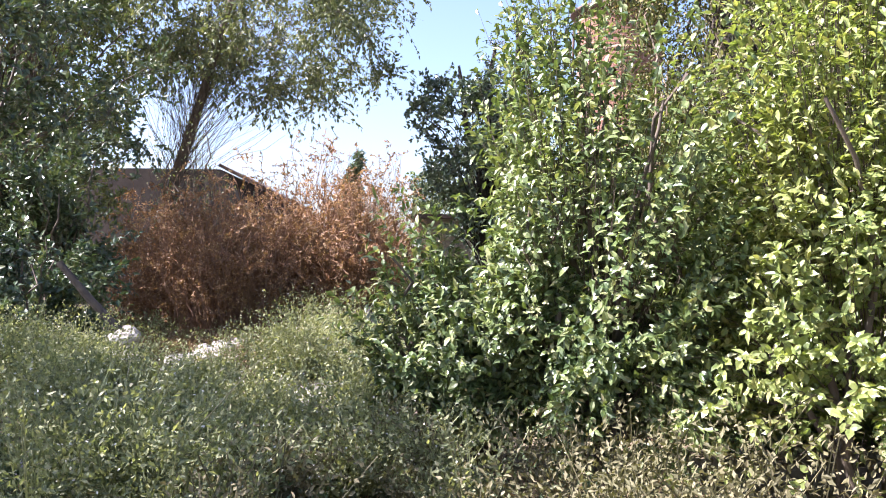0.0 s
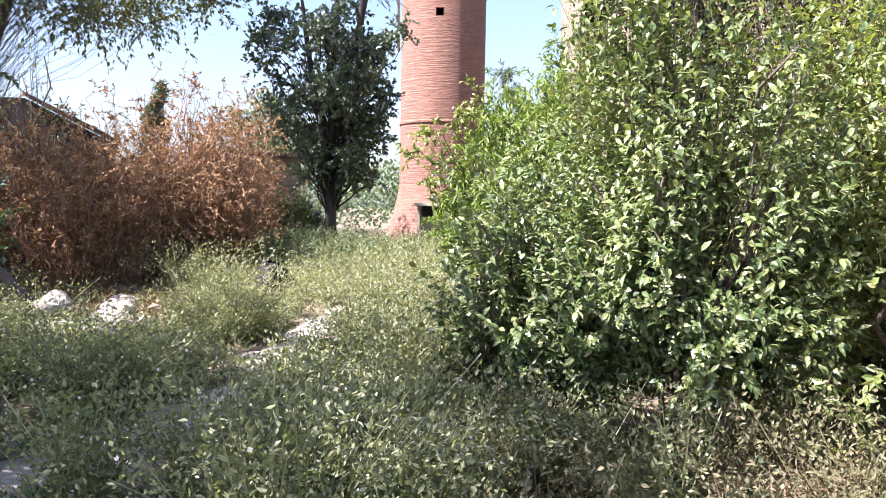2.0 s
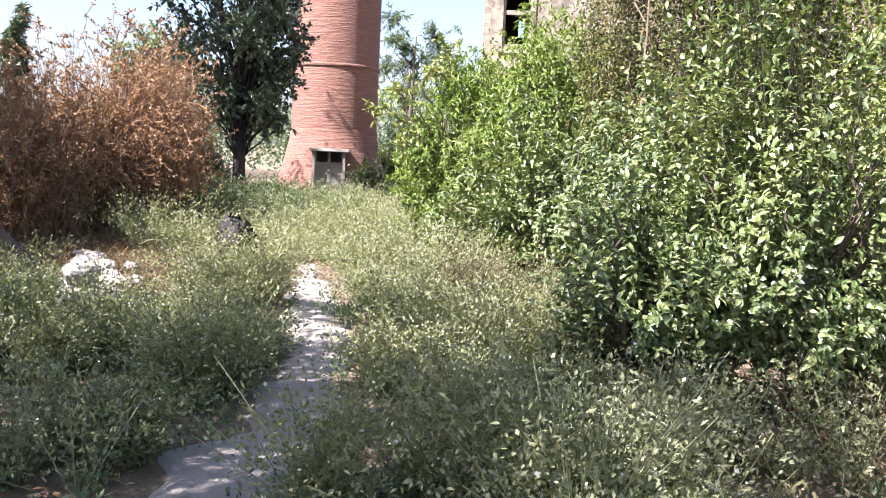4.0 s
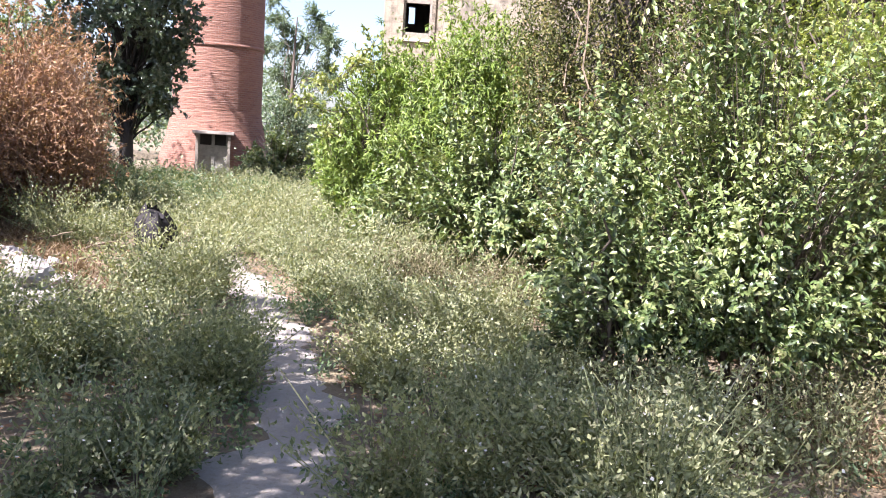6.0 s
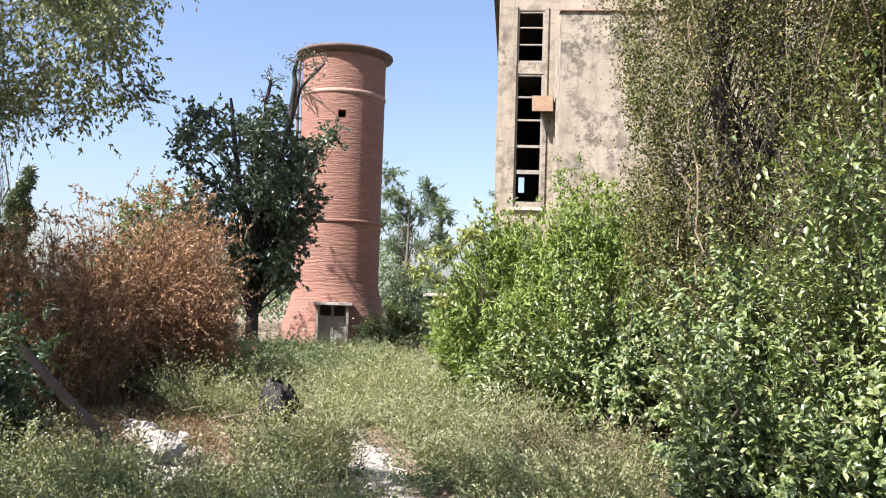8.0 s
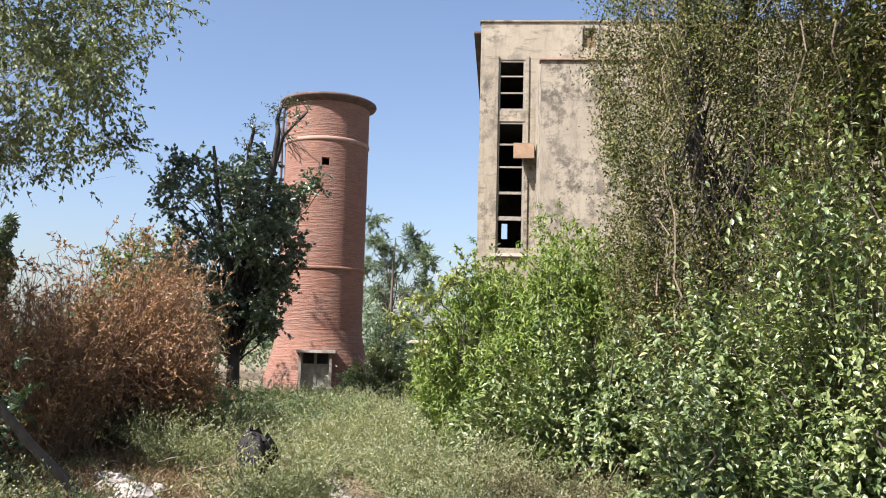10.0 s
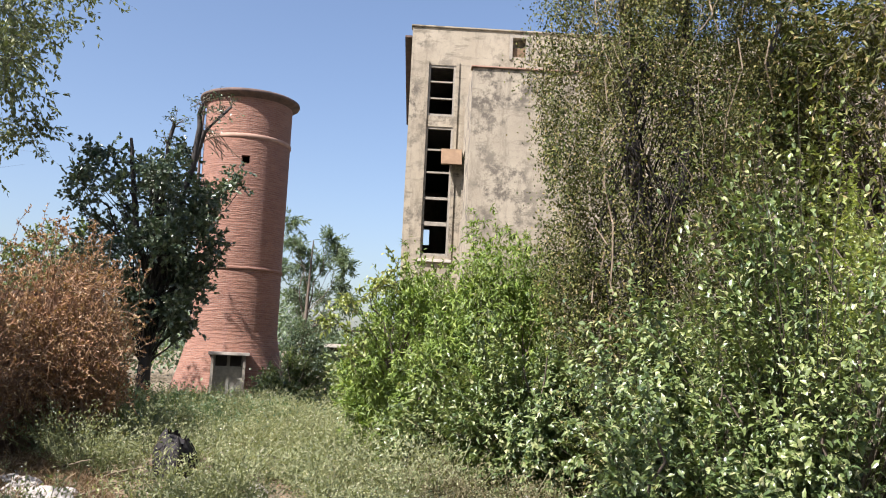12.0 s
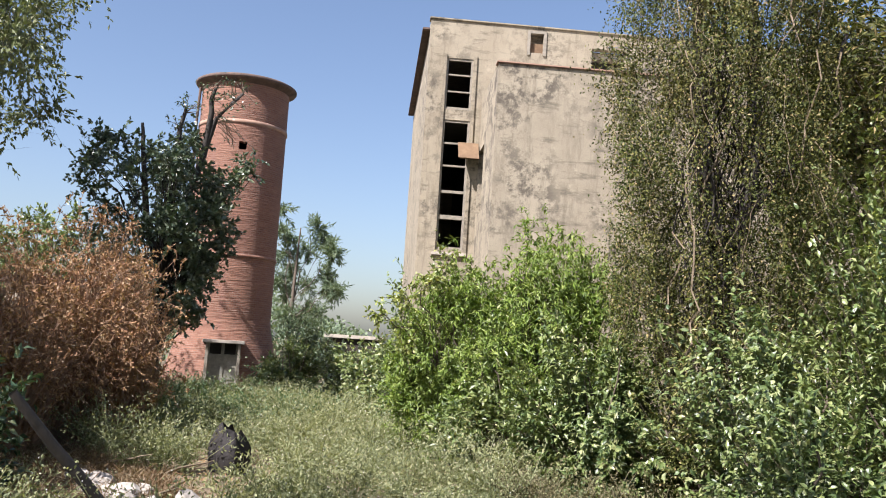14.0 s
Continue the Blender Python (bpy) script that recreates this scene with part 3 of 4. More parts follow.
wall_with_holes("front_wall", 0, LONG, -0.8, 12.5, 0, 0.3, [(W0, W1, 9.62, 11.28), (W0, W1, 5.2, 9.28), (3.2, 3.62, 11.68, 12.3), (5.2, 6.3, 11.2, 12.0)], M_PLASTER, house)
SIDE = Matrix.Rotation(radians(90), 4, "Z")
wall_with_holes("side_wall", 0.3, 10.6, -0.8, 12.5, -0.3, 0, [], M_PLASTER, house, SIDE)
wall_with_holes("side_wall", 0.3, 10.6, -0.8, 12.5, -LONG, -LONG + 0.3, [], M_PLASTER, house, SIDE)
wall_with_holes("back_wall", 0, LONG, -0.8, 12.5, 10.6, 10.9, [(0.75, 1.0, 6.9, 7.6)], M_PLASTER, house)
part("roof_slab", box(0.3, LONG - 0.3, 0.3, 10.6, 11.75, 11.95), M_CONCRETE, house)
# Floors and partitions in the darkened colour make the rooms read as unlit.
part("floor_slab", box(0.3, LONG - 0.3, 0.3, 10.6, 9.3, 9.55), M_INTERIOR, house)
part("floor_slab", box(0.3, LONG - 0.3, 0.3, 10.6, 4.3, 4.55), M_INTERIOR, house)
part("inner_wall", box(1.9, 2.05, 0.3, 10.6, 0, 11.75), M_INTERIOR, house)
# Eaves take the dark rim colour to stand for the shade under them.
part("eaves", box(-0.24, 0.0, 0.35, 11.0, 12.26, 12.34, 0.015), M_RIM, house, "overhanging concrete eaves, darkened for the shade below")
part("coping", box(-0.04, LONG + 0.04, -0.05, 0.34, 12.5, 12.56, 0.015), M_PLASTER_GREY, house)
# wing with its own walls
wall_with_holes("wing_front", WINGX, LONG, -0.8, WINGH, -WINGD, -WINGD + 0.3, [], M_PLASTER_GREY, house)
wall_with_holes("wing_side", -WINGD + 0.3, 0.0, -0.8, WINGH, -WINGX - 0.3, -WINGX, [(-1.25, -0.12, 6.25, 8.3)], M_PLASTER_GREY, house, SIDE)
wall_with_holes("wing_side", -WINGD + 0.3, 0.0, -0.8, WINGH, -LONG, -LONG + 0.3, [], M_PLASTER_GREY, house, SIDE)
part("wing_coping", box(WINGX - 0.05, LONG, -WINGD - 0.06, -WINGD + 0.3, WINGH, WINGH + 0.05, 0.012), M_BAND, house, "stained concrete coping")
part("wing_roof", box(WINGX + 0.3, LONG - 0.3, -WINGD + 0.3, 0, WINGH - 0.35, WINGH - 0.15), M_CONCRETE, house)
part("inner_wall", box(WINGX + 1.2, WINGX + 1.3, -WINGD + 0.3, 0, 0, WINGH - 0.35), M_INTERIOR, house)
bm = box(1.08, 1.72, -0.025, 0.025, -0.74, 0.0, 0.008)
bmesh.ops.transform(bm, matrix=Matrix.Translation((0, -0.06, 8.56)) @ Matrix.Rotation(radians(-38), 4, "X"), verts=bm.verts)
part("shutter", bm, M_BOARD, house, "brown wooden shutter propped open")


def strip_window(z0, z1, bars, parent):
    win = part("window", box(W0, W0 + 0.06, 0.02, 0.12, z0, z1), M_FRAME, parent, "tall empty window with pale bars")
    part("frame", box(W1 - 0.06, W1, 0.02, 0.12, z0, z1), M_FRAME, win)
    for z, w in bars:
        part("bar", box(W0 + 0.06, W1 - 0.06, 0.03, 0.1, z - w / 2, z + w / 2, 0.006), M_FRAME, win)


strip_window(9.62, 11.28, [(9.66, 0.08), (10.2, 0.05), (10.74, 0.05), (11.24, 0.08)], house)
strip_window(5.2, 9.28, [(5.24, 0.08), (6.2, 0.13), (7.0, 0.09), (7.82, 0.06), (8.54, 0.06), (9.24, 0.08)], house)
for x in (W0 - 0.12, W1):
    part("surround", box(x, x + 0.12, -0.05, 0.0, 5.1, 11.4, 0.01), M_PLASTER, house)
part("sill", box(W0 - 0.12, W1 + 0.12, -0.1, 0.0, 5.0, 5.1, 0.01), M_CONCRETE, house)
for a, b, c, d in ((3.1, 3.2, 11.58, 12.4), (3.62, 3.72, 11.58, 12.4), (3.2, 3.62, 12.3, 12.4)):
    part("surround", box(a, b, -0.04, 0.0, c, d, 0.008), M_FRAME, house)
part("grille", box(3.2, 3.62, 0.1, 0.14, 11.68, 12.02), M_BOARD, house)
part("backing", box(3.15, 3.67, 0.3, 0.36, 11.6, 12.4), M_PLASTER_GREY, house)
# Dark panel added behind the opening to stand for the room's shade.
part("backing", box(5.1, 6.4, 0.6, 0.66, 11.1, 12.1), M_INTERIOR, house)

# low outbuilding behind, old shed and compound wall
shed = tagged(empty("outbuilding", 11.5, 35.0, 0, -30), "low grey outbuilding with a pale flat roof", "outbuilding")
part("wall", box(-1.1, 1.1, -1.6, 1.6, -0.8, 2.3, 0.02), M_DARKWALL, shed)
part("roof", box(-1.25, 1.25, -1.75, 1.75, 2.3, 2.45, 0.02), M_CONCRETE, shed)
old = tagged(empty("old_shed", -10.2, 33.0, 0, 0), "dark old shed with a sloping roof, darkened further for tree shade, behind the dry bush", "shed")
bm = bmesh.new()
prof = [(-5, -0.8), (4.0, -0.8), (4.0, 4.0), (1.6, 5.2), (-5, 5.2)]
fr = [bm.verts.new((x, 0, z)) for x, z in prof]
bk = [bm.verts.new((x, 5, z)) for x, z in prof]
bm.faces.new(fr)
bm.faces.new(bk[::-1])
for i in range(5):
    bm.faces.new((fr[i], fr[(i + 1) % 5], bk[(i + 1) % 5], bk[i]))
part("wall", bm, M_DARKWALL, old)
bm = box(-1.45, 1.45, -2.7, 2.7, 0.0, 0.12)
bmesh.ops.transform(bm, matrix=Matrix.Translation((2.85, 2.5, 4.65)) @ Matrix.Rotation(radians(26.6), 4, "Y"), verts=bm.verts)
part("roof", bm, M_RIM, old)
hut = tagged(empty("hut", 1.4, 38.0, 0, 0), "small grey plastered hut with a dark overhanging roof", "hut")
wall_with_holes("wall", -2.6, -0.2, -0.8, 3.7, 0, 0.25, [(-1.35, -0.55, -0.4, 1.75)], M_PLASTER_GREY, hut)
part("side_wall", box(-2.6, -2.35, 0.25, 3.2, -0.8, 3.7), M_PLASTER_GREY, hut)
part("side_wall", box(-0.45, -0.2, 0.25, 3.2, -0.8, 3.7), M_PLASTER_GREY, hut)
part("back_wall", box(-2.35, -0.45, 2.95, 3.2, -0.8, 3.7), M_INTERIOR, hut)
part("roof", box(-2.95, 0.15, -0.45, 3.5, 3.7, 3.88, 0.02), M_RIM, hut, "dark stained overhanging roof slab")

# ---- trees ----


def pollard_tree():
    """A dark tree, lopped long ago, whose bare leaders stand out of the crown."""
    rng = np.random.default_rng(111)
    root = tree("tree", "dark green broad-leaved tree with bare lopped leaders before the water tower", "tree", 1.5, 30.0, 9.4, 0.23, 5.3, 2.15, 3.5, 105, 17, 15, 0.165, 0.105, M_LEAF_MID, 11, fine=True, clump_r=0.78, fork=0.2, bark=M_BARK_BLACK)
    leaders = [
        [(0.1, 0, 4.6), (0.55, -0.1, 6.6), (0.95, -0.25, 8.3), (1.15, -0.4, 9.3), (1.65, -0.5, 9.95), (1.95, -0.5, 10.3)],
        [(0.0, 0, 4.4), (-0.05, -0.05, 6.6), (0.12, -0.1, 8.2), (0.1, -0.1, 8.8), (0.2, -0.15, 9.35), (0.22, -0.15, 9.5)],
        [(0.9, -0.2, 8.0), (0.95, -0.3, 8.8), (1.0, -0.35, 9.5), (0.95, -0.35, 9.9), (1.0, -0.4, 10.15), (1.05, -0.4, 10.3)],
        [(-0.1, 0, 4.2), (-0.6, 0.1, 5.8), (-0.8, 0.0, 7.0), (-0.95, 0.0, 8.0), (-1.0, 0.0, 8.5), (-1.05, 0.0, 8.8)],
    ]
    p = np.array(leaders)
    for q in p:
        mesh_obj("leader", *tubes(q[None], np.linspace(0.12, 0.045, 6)[None], 7), M_BARK_BLACK, root, "bare dark lopped leader", True)
    n = 90
    pick, at = rng.integers(0, 3, n), rng.integers(3, 6, n)
    s0 = p[pick, at]
    s1 = s0 + unit(rng.normal(size=(n, 3)) + np.array([0.1, -0.1, 0.5])) * rng.uniform(0.2, 0.75, (n, 1))
    tw = shoots(rng, s0, s1, 0.1, 5)
    tagged(mesh_obj("dead_twigs", *tubes(tw, np.linspace(0.016, 0.006, 5)[None] * np.ones((n, 1)), 4), M_TWIG, root, "bare dead twigs"), kind="stuff")
    n = 14
    s0 = p[0, 3][None] + rng.normal(size=(n, 3)) * 0.2
    s1 = s0 + np.stack([rng.uniform(0.3, 1.2, n), rng.normal(size=n) * 0.2, rng.uniform(-0.9, -0.1, n)], 1)
    tagged(mesh_obj("dead_twigs", *tubes(shoots(rng, s0, s1, 0.1, 6), np.full((n, 6), 0.012), 4), M_VINESTEM, root, "pale hanging dead twigs"), kind="stuff")
    k = rng.integers(0, len(tw), 420)
    pos = tw[k, -1] + rng.normal(size=(420, 3)) * 0.07
    tagged(mesh_obj("leaf_tufts", *leaves(rng, pos, rng.normal(size=(420, 3)), 0.12, 0.06, True), M_LEAF_DARK, root, "dark withered leaf tufts"), kind="stuff")


pollard_tree()
tree("tree", "large loose tree with fine grey-green hanging leaves", "tree", -11.4, 31.5, 17.0, 0.3, 12.4, 6.7, 5.4, 280, 12, 16, 0.19, 0.085, M_LEAF_FINE, 12, fine=True, clump_r=1.45, weep=0.4, fork=0.25, limb=0.035, lean=(4.6, -0.5))
tree("tree", "tall leafy green tree at the wood's edge", "tree", -14.0, 27.5, 13.5, 0.28, 8.4, 4.4, 4.9, 170, 20, 17, 0.17, 0.09, M_LEAF, 19, fine=True, clump_r=1.2, lean=(0.6, 0))
tree("tree", "small green tree behind the hut", "tree", 0.8, 43.5, 7.6, 0.16, 5.2, 1.9, 2.6, 40, 16, 14, 0.2, 0.1, M_LEAF, 18, fine=True, clump_r=0.8)
tree("tree", "feathery pale green tree behind the tower", "tree", 16.4, 52.4, 11.2, 0.2, 7.2, 2.7, 3.8, 21, 26, 18, 0.38, 0.075, M_LEAF_FAR, 13, fine=True, lean=(0.6, 0.2), clump_r=0.95, weep=0.15)
tree("conifer", "narrow dark green conifer in the distance", "tree", -5.8, 54.5, 9.6, 0.14, 6.2, 0.75, 3.0, 60, 14, 10, 0.3, 0.1, M_LEAF_DARK, 14, fine=True, clump_r=0.4)
tree("tree", "broad shady tree beside the footpath", "tree", -10.2, 2.2, 8.0, 0.22, 6.3, 3.9, 1.6, 125, 18, 13, 0.14, 0.085, M_LEAF, 15, fine=True, clump_r=0.95, lean=(1.2, 2.4))
tree("tree", "broad shady tree beside the footpath", "tree", -11.2, 6.6, 8.0, 0.22, 6.4, 3.5, 1.5, 72, 14, 12, 0.16, 0.1, M_LEAF, 16, clump_r=0.95, lean=(2.5, 0.9), fine=True)
tree("tree", "low dark tree at the wood's edge", "tree", -9.7, 18.0, 8.2, 0.2, 5.4, 3.1, 2.7, 75, 16, 13, 0.16, 0.09, M_LEAF_DARK, 17, clump_r=0.95, fine=True)

# ---- shrubs ----
BS = dict(category="shrub", group="broad-leaved shrubs")
shrub("shrub", "dense broad-leaved green shrub over dry litter", x=1.1, y=6.3, rx=1.4, ry=1.4, h=3.7, n=1700, per=18, length=0.08, width=0.04, mat=M_LEAF, seed=21, fine="ovate", skirt=-0.45, low=0.2, spiky=0.3, **BS)
shrub("shrub", "low spreading broad-leaved green shrub beside the weeds", x=0.15, y=6.75, rx=1.05, ry=1.0, h=2.2, n=800, per=17, length=0.085, width=0.042, mat=M_LEAF, seed=46, fine="ovate", skirt=-0.5, **BS)
shrub("shrub", "tall broad-leaved shrub with yellowing leaves", x=2.8, y=5.7, rx=1.7, ry=1.6, h=4.6, n=1800, per=18, length=0.08, width=0.04, mat=M_LEAF_YELLOW, seed=22, splay=0.8, fine="ovate", skirt=-0.45, low=0.2, spiky=0.3, **BS)
shrub("shrub", "tall broad-leaved green shrub with long upright shoots", x=2.3, y=8.6, rx=1.6, ry=1.7, h=3.2, n=1300, per=25, length=0.095, width=0.047, mat=M_LEAF, seed=23, fine="ovate", spiky=0.4, **BS)
shrub("shrub", "tall shrub with yellowing leaves", x=4.8, y=7.8, rx=2.0, ry=2.0, h=5.0, n=1200, per=25, length=0.12, width=0.058, mat=M_LEAF_YELLOW, seed=24, **BS)
shrub("shrub", "dense dark green shrub beside the weeds", x=2.7, y=12.0, rx=1.4, ry=1.4, h=2.9, n=1000, per=25, length=0.118, width=0.057, mat=M_LEAF, seed=25, **BS)
shrub("shrub", "tall shrub with yellowing leaves", x=6.8, y=10.4, rx=2.3, ry=2.1, h=6.2, n=1300, per=25, length=0.125, width=0.06, mat=M_LEAF_YELLOW, seed=26, **BS)
shrub("shrub", "bright yellow-green shrub with narrow leaves", x=3.1, y=16.0, rx=1.55, ry=1.6, h=4.0, n=1500, per=17, length=0.14, width=0.036, mat=M_LEAF_BRIGHT, seed=27, inner=(0.72, 0.92), splay=1.0, droop=0.5, zc=0.42, jag=0.1, tuft=8, **BS)
shrub("shrub", "tall bright yellow-green shrub with narrow leaves", x=3.95, y=14.3, rx=1.75, ry=1.7, h=4.95, n=1500, per=17, length=0.14, width=0.036, mat=M_LEAF_BRIGHT, seed=36, inner=(0.72, 0.92), splay=1.0, droop=0.5, zc=0.42, jag=0.1, tuft=8, **BS)
shrub("shrub", "grey tangled shrub with few leaves below the large tree", x=-5.9, y=20.5, rx=1.5, ry=1.3, h=6.4, n=420, per=3, length=0.1, width=0.04, mat=M_LEAF_FINE, seed=37, fine=True, twig=0.009, **BS)
shrub("shrub", "green shrub between tower and building", x=8.2, y=34.2, rx=1.7, ry=1.5, h=2.9, n=520, per=20, length=0.17, width=0.085, mat=M_LEAF, seed=38, fine=True, **BS)
shrub("shrub", "green shrub between tower and building", x=10.0, y=32.6, rx=1.7, ry=1.5, h=3.2, n=520, per=20, length=0.16, width=0.08, mat=M_LEAF_MID, seed=39, fine=True, **BS)
shrub("shrub", "low green shrub at the edge of the weeds", x=4.6, y=18.9, rx=1.6, ry=1.7, h=3.1, n=800, per=15, length=0.13, width=0.055, mat=M_LEAF, seed=28, fine=True, **BS)
shrub("shrub", "tall loose shrub before the building", x=6.4, y=21.6, rx=1.7, ry=1.6, h=5.4, n=560, per=15, length=0.15, width=0.075, mat=M_LEAF, seed=29, fine=True, spiky=0.35, **BS)
shrub("shrub", "green shrub before the hut", x=1.3, y=34.6, rx=1.5, ry=1.3, h=2.7, n=420, per=14, length=0.16, width=0.08, mat=M_LEAF_MID, seed=48, fine=True, **BS)
shrub("shrub", "green shrub at the foot of the dark tree", x=0.1, y=30.2, rx=1.3, ry=1.2, h=2.4, n=420, per=14, length=0.15, width=0.075, mat=M_LEAF, seed=49, fine=True, **BS)
shrub("shrub", "dark green shrub against the tower's foot", x=9.9, y=38.0, rx=2.0, ry=1.5, h=3.8, n=620, per=14, length=0.15, width=0.08, mat=M_LEAF_DARK, seed=30, fine=True, **BS)
shrub("shrub", "green shrub against the building's foot", x=8.6, y=28.6, rx=2.2, ry=2.2, h=3.0, n=600, per=14, length=0.16, width=0.08, mat=M_LEAF, seed=31, fine=True, **BS)
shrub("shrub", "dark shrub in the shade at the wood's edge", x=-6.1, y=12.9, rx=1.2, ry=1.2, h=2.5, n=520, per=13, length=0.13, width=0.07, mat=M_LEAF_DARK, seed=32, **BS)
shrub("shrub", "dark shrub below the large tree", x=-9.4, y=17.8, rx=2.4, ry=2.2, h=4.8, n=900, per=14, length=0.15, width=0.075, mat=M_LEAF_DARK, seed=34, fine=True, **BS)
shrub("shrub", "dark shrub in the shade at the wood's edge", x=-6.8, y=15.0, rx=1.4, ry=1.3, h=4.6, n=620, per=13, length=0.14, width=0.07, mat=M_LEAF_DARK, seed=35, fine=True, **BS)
shrub("shrub", "broad green shrub at the edge of the weeds", x=2.9, y=14.3, rx=1.2, ry=1.2, h=2.6, n=700, per=15, length=0.12, width=0.055, mat=M_LEAF, seed=44, fine=True, **BS)
shrub("shrub", "tall green shrub before the building", x=7.4, y=18.8, rx=2.0, ry=1.9, h=5.2, n=800, per=15, length=0.15, width=0.07, mat=M_LEAF_BRIGHT, seed=45, fine=True, **BS)


def arching_shrub(x, y):
    """A few long shoots that arch out of the thicket, with sparse yellowing leaves."""
    rng = np.random.default_rng(61)
    root = empty("shrub", x, y)
    tips = np.array([(-1.5, -0.7, 3.55), (-1.15, -0.8, 3.95), (-1.7, -0.4, 3.1), (-0.7, -0.6, 4.2), (-0.3, -0.5, 4.0), (-1.2, -0.2, 2.9), (0.2, -0.4, 3.8), (-1.6, -0.9, 2.6)])
    p = shoots(rng, rng.normal(size=(8, 3)) * np.array([0.15, 0.15, 0]), tips, 0.32, 9)
    for q in p:
        mesh_obj("shoot", *tubes(q[None], np.linspace(0.022, 0.006, 9)[None], 5), M_TWIG, root, "", True)
    st, dr = leaf_along(rng, p, 11, 0.66, 0.7)
    q = shoots(rng, st, st + unit(dr) * rng.uniform(0.15, 0.5, (len(st), 1)), 0.1, 4)
    tagged(mesh_obj("twigs", *tubes(q, np.full(q.shape[:2], 0.005), 3), M_TWIG, root), kind="stuff")
    pos, ax = leaf_along(rng, q, 11, 0.1, 0.7)
    tagged(mesh_obj("foliage", *leaves(rng, pos, ax - np.array([0, 0, 0.3]), 0.11, 0.055, "ovate"), M_LEAF_YELLOW, root), kind="stuff")
    return tagged(root, "arching shrub with sparse yellowing leaves beside the thicket", "shrub", "broad-leaved shrubs")


arching_shrub(2.9, 16.4)


def dry_bush(x, y, rx, ry, h, n, seed, label):
    """A dead bush: upright brown stalks and curled dead leaves."""
    rng = np.random.default_rng(seed)
    root = empty("dry_bush", x, y)
    r = np.sqrt(rng.random(n))
    a = rng.uniform(0, 2 * np.pi, n)
    s = np.stack([r * np.cos(a) * rx * 0.75, r * np.sin(a) * ry * 0.75, np.full(n, -0.03)], 1)
    hh = h * (1 - 0.45 * r ** 2) * rng.uniform(0.45, 1.05, n)
    e = s + np.stack([r * np.cos(a) * rx * 0.4, r * np.sin(a) * ry * 0.4, hh], 1) + rng.normal(size=(n, 3)) * 0.18
    p = shoots(rng, s, e, 0.12, 7)
    mesh_obj("stalks", *tubes(p, np.linspace(0.012, 0.004, 7)[None] * rng.uniform(0.6, 1.5, (n, 1)), 3), M_DEADSTALK, root, "thin brown dead stalks")["kind"] = "stuff"
    m = n * 3
    i = rng.integers(0, n, m)
    k = rng.integers(2, 7, m)
    bs = p[i, k]
    be = bs + unit(rng.normal(size=(m, 3)) + np.array([0, 0, 0.4])) * rng.uniform(0.25, 0.7, (m, 1))
    q = shoots(rng, bs, be, 0.1, 4)
    tagged(mesh_obj("twigs", *tubes(q, np.full((m, 4), 0.005), 3), M_DEADSTALK, root), kind="stuff")
    pos, ax = leaf_along(rng, q, 18, 0.1, 0.8)
    tagged(mesh_obj("dead_leaves", *leaves(rng, pos, ax, 0.08, 0.032, True, 0.1), M_LEAF_DRY, root), kind="stuff")
    return tagged(root, label, "bush", "dry bushes")


dry_bush(-3.0, 21.0, 1.8, 1.6, 4.6, 520, 41, "tall dead bush with rusty orange-brown leaves")
dry_bush(-2.4, 20.2, 1.0, 1.0, 4.2, 300, 42, "dead bush with rusty brown leaves")
dry_bush(-1.7, 23.4, 1.0, 1.0, 4.9, 260, 45, "tall dead bush with rusty tan leaves")
dry_bush(-6.4, 19.8, 1.3, 1.2, 3.7, 360, 44, "dead bush of dark reddish brown stalks in the shade")
dry_bush(-4.8, 19.0, 1.5, 1.4, 3.8, 420, 43, "dead bush of reddish brown stalks in half shade")


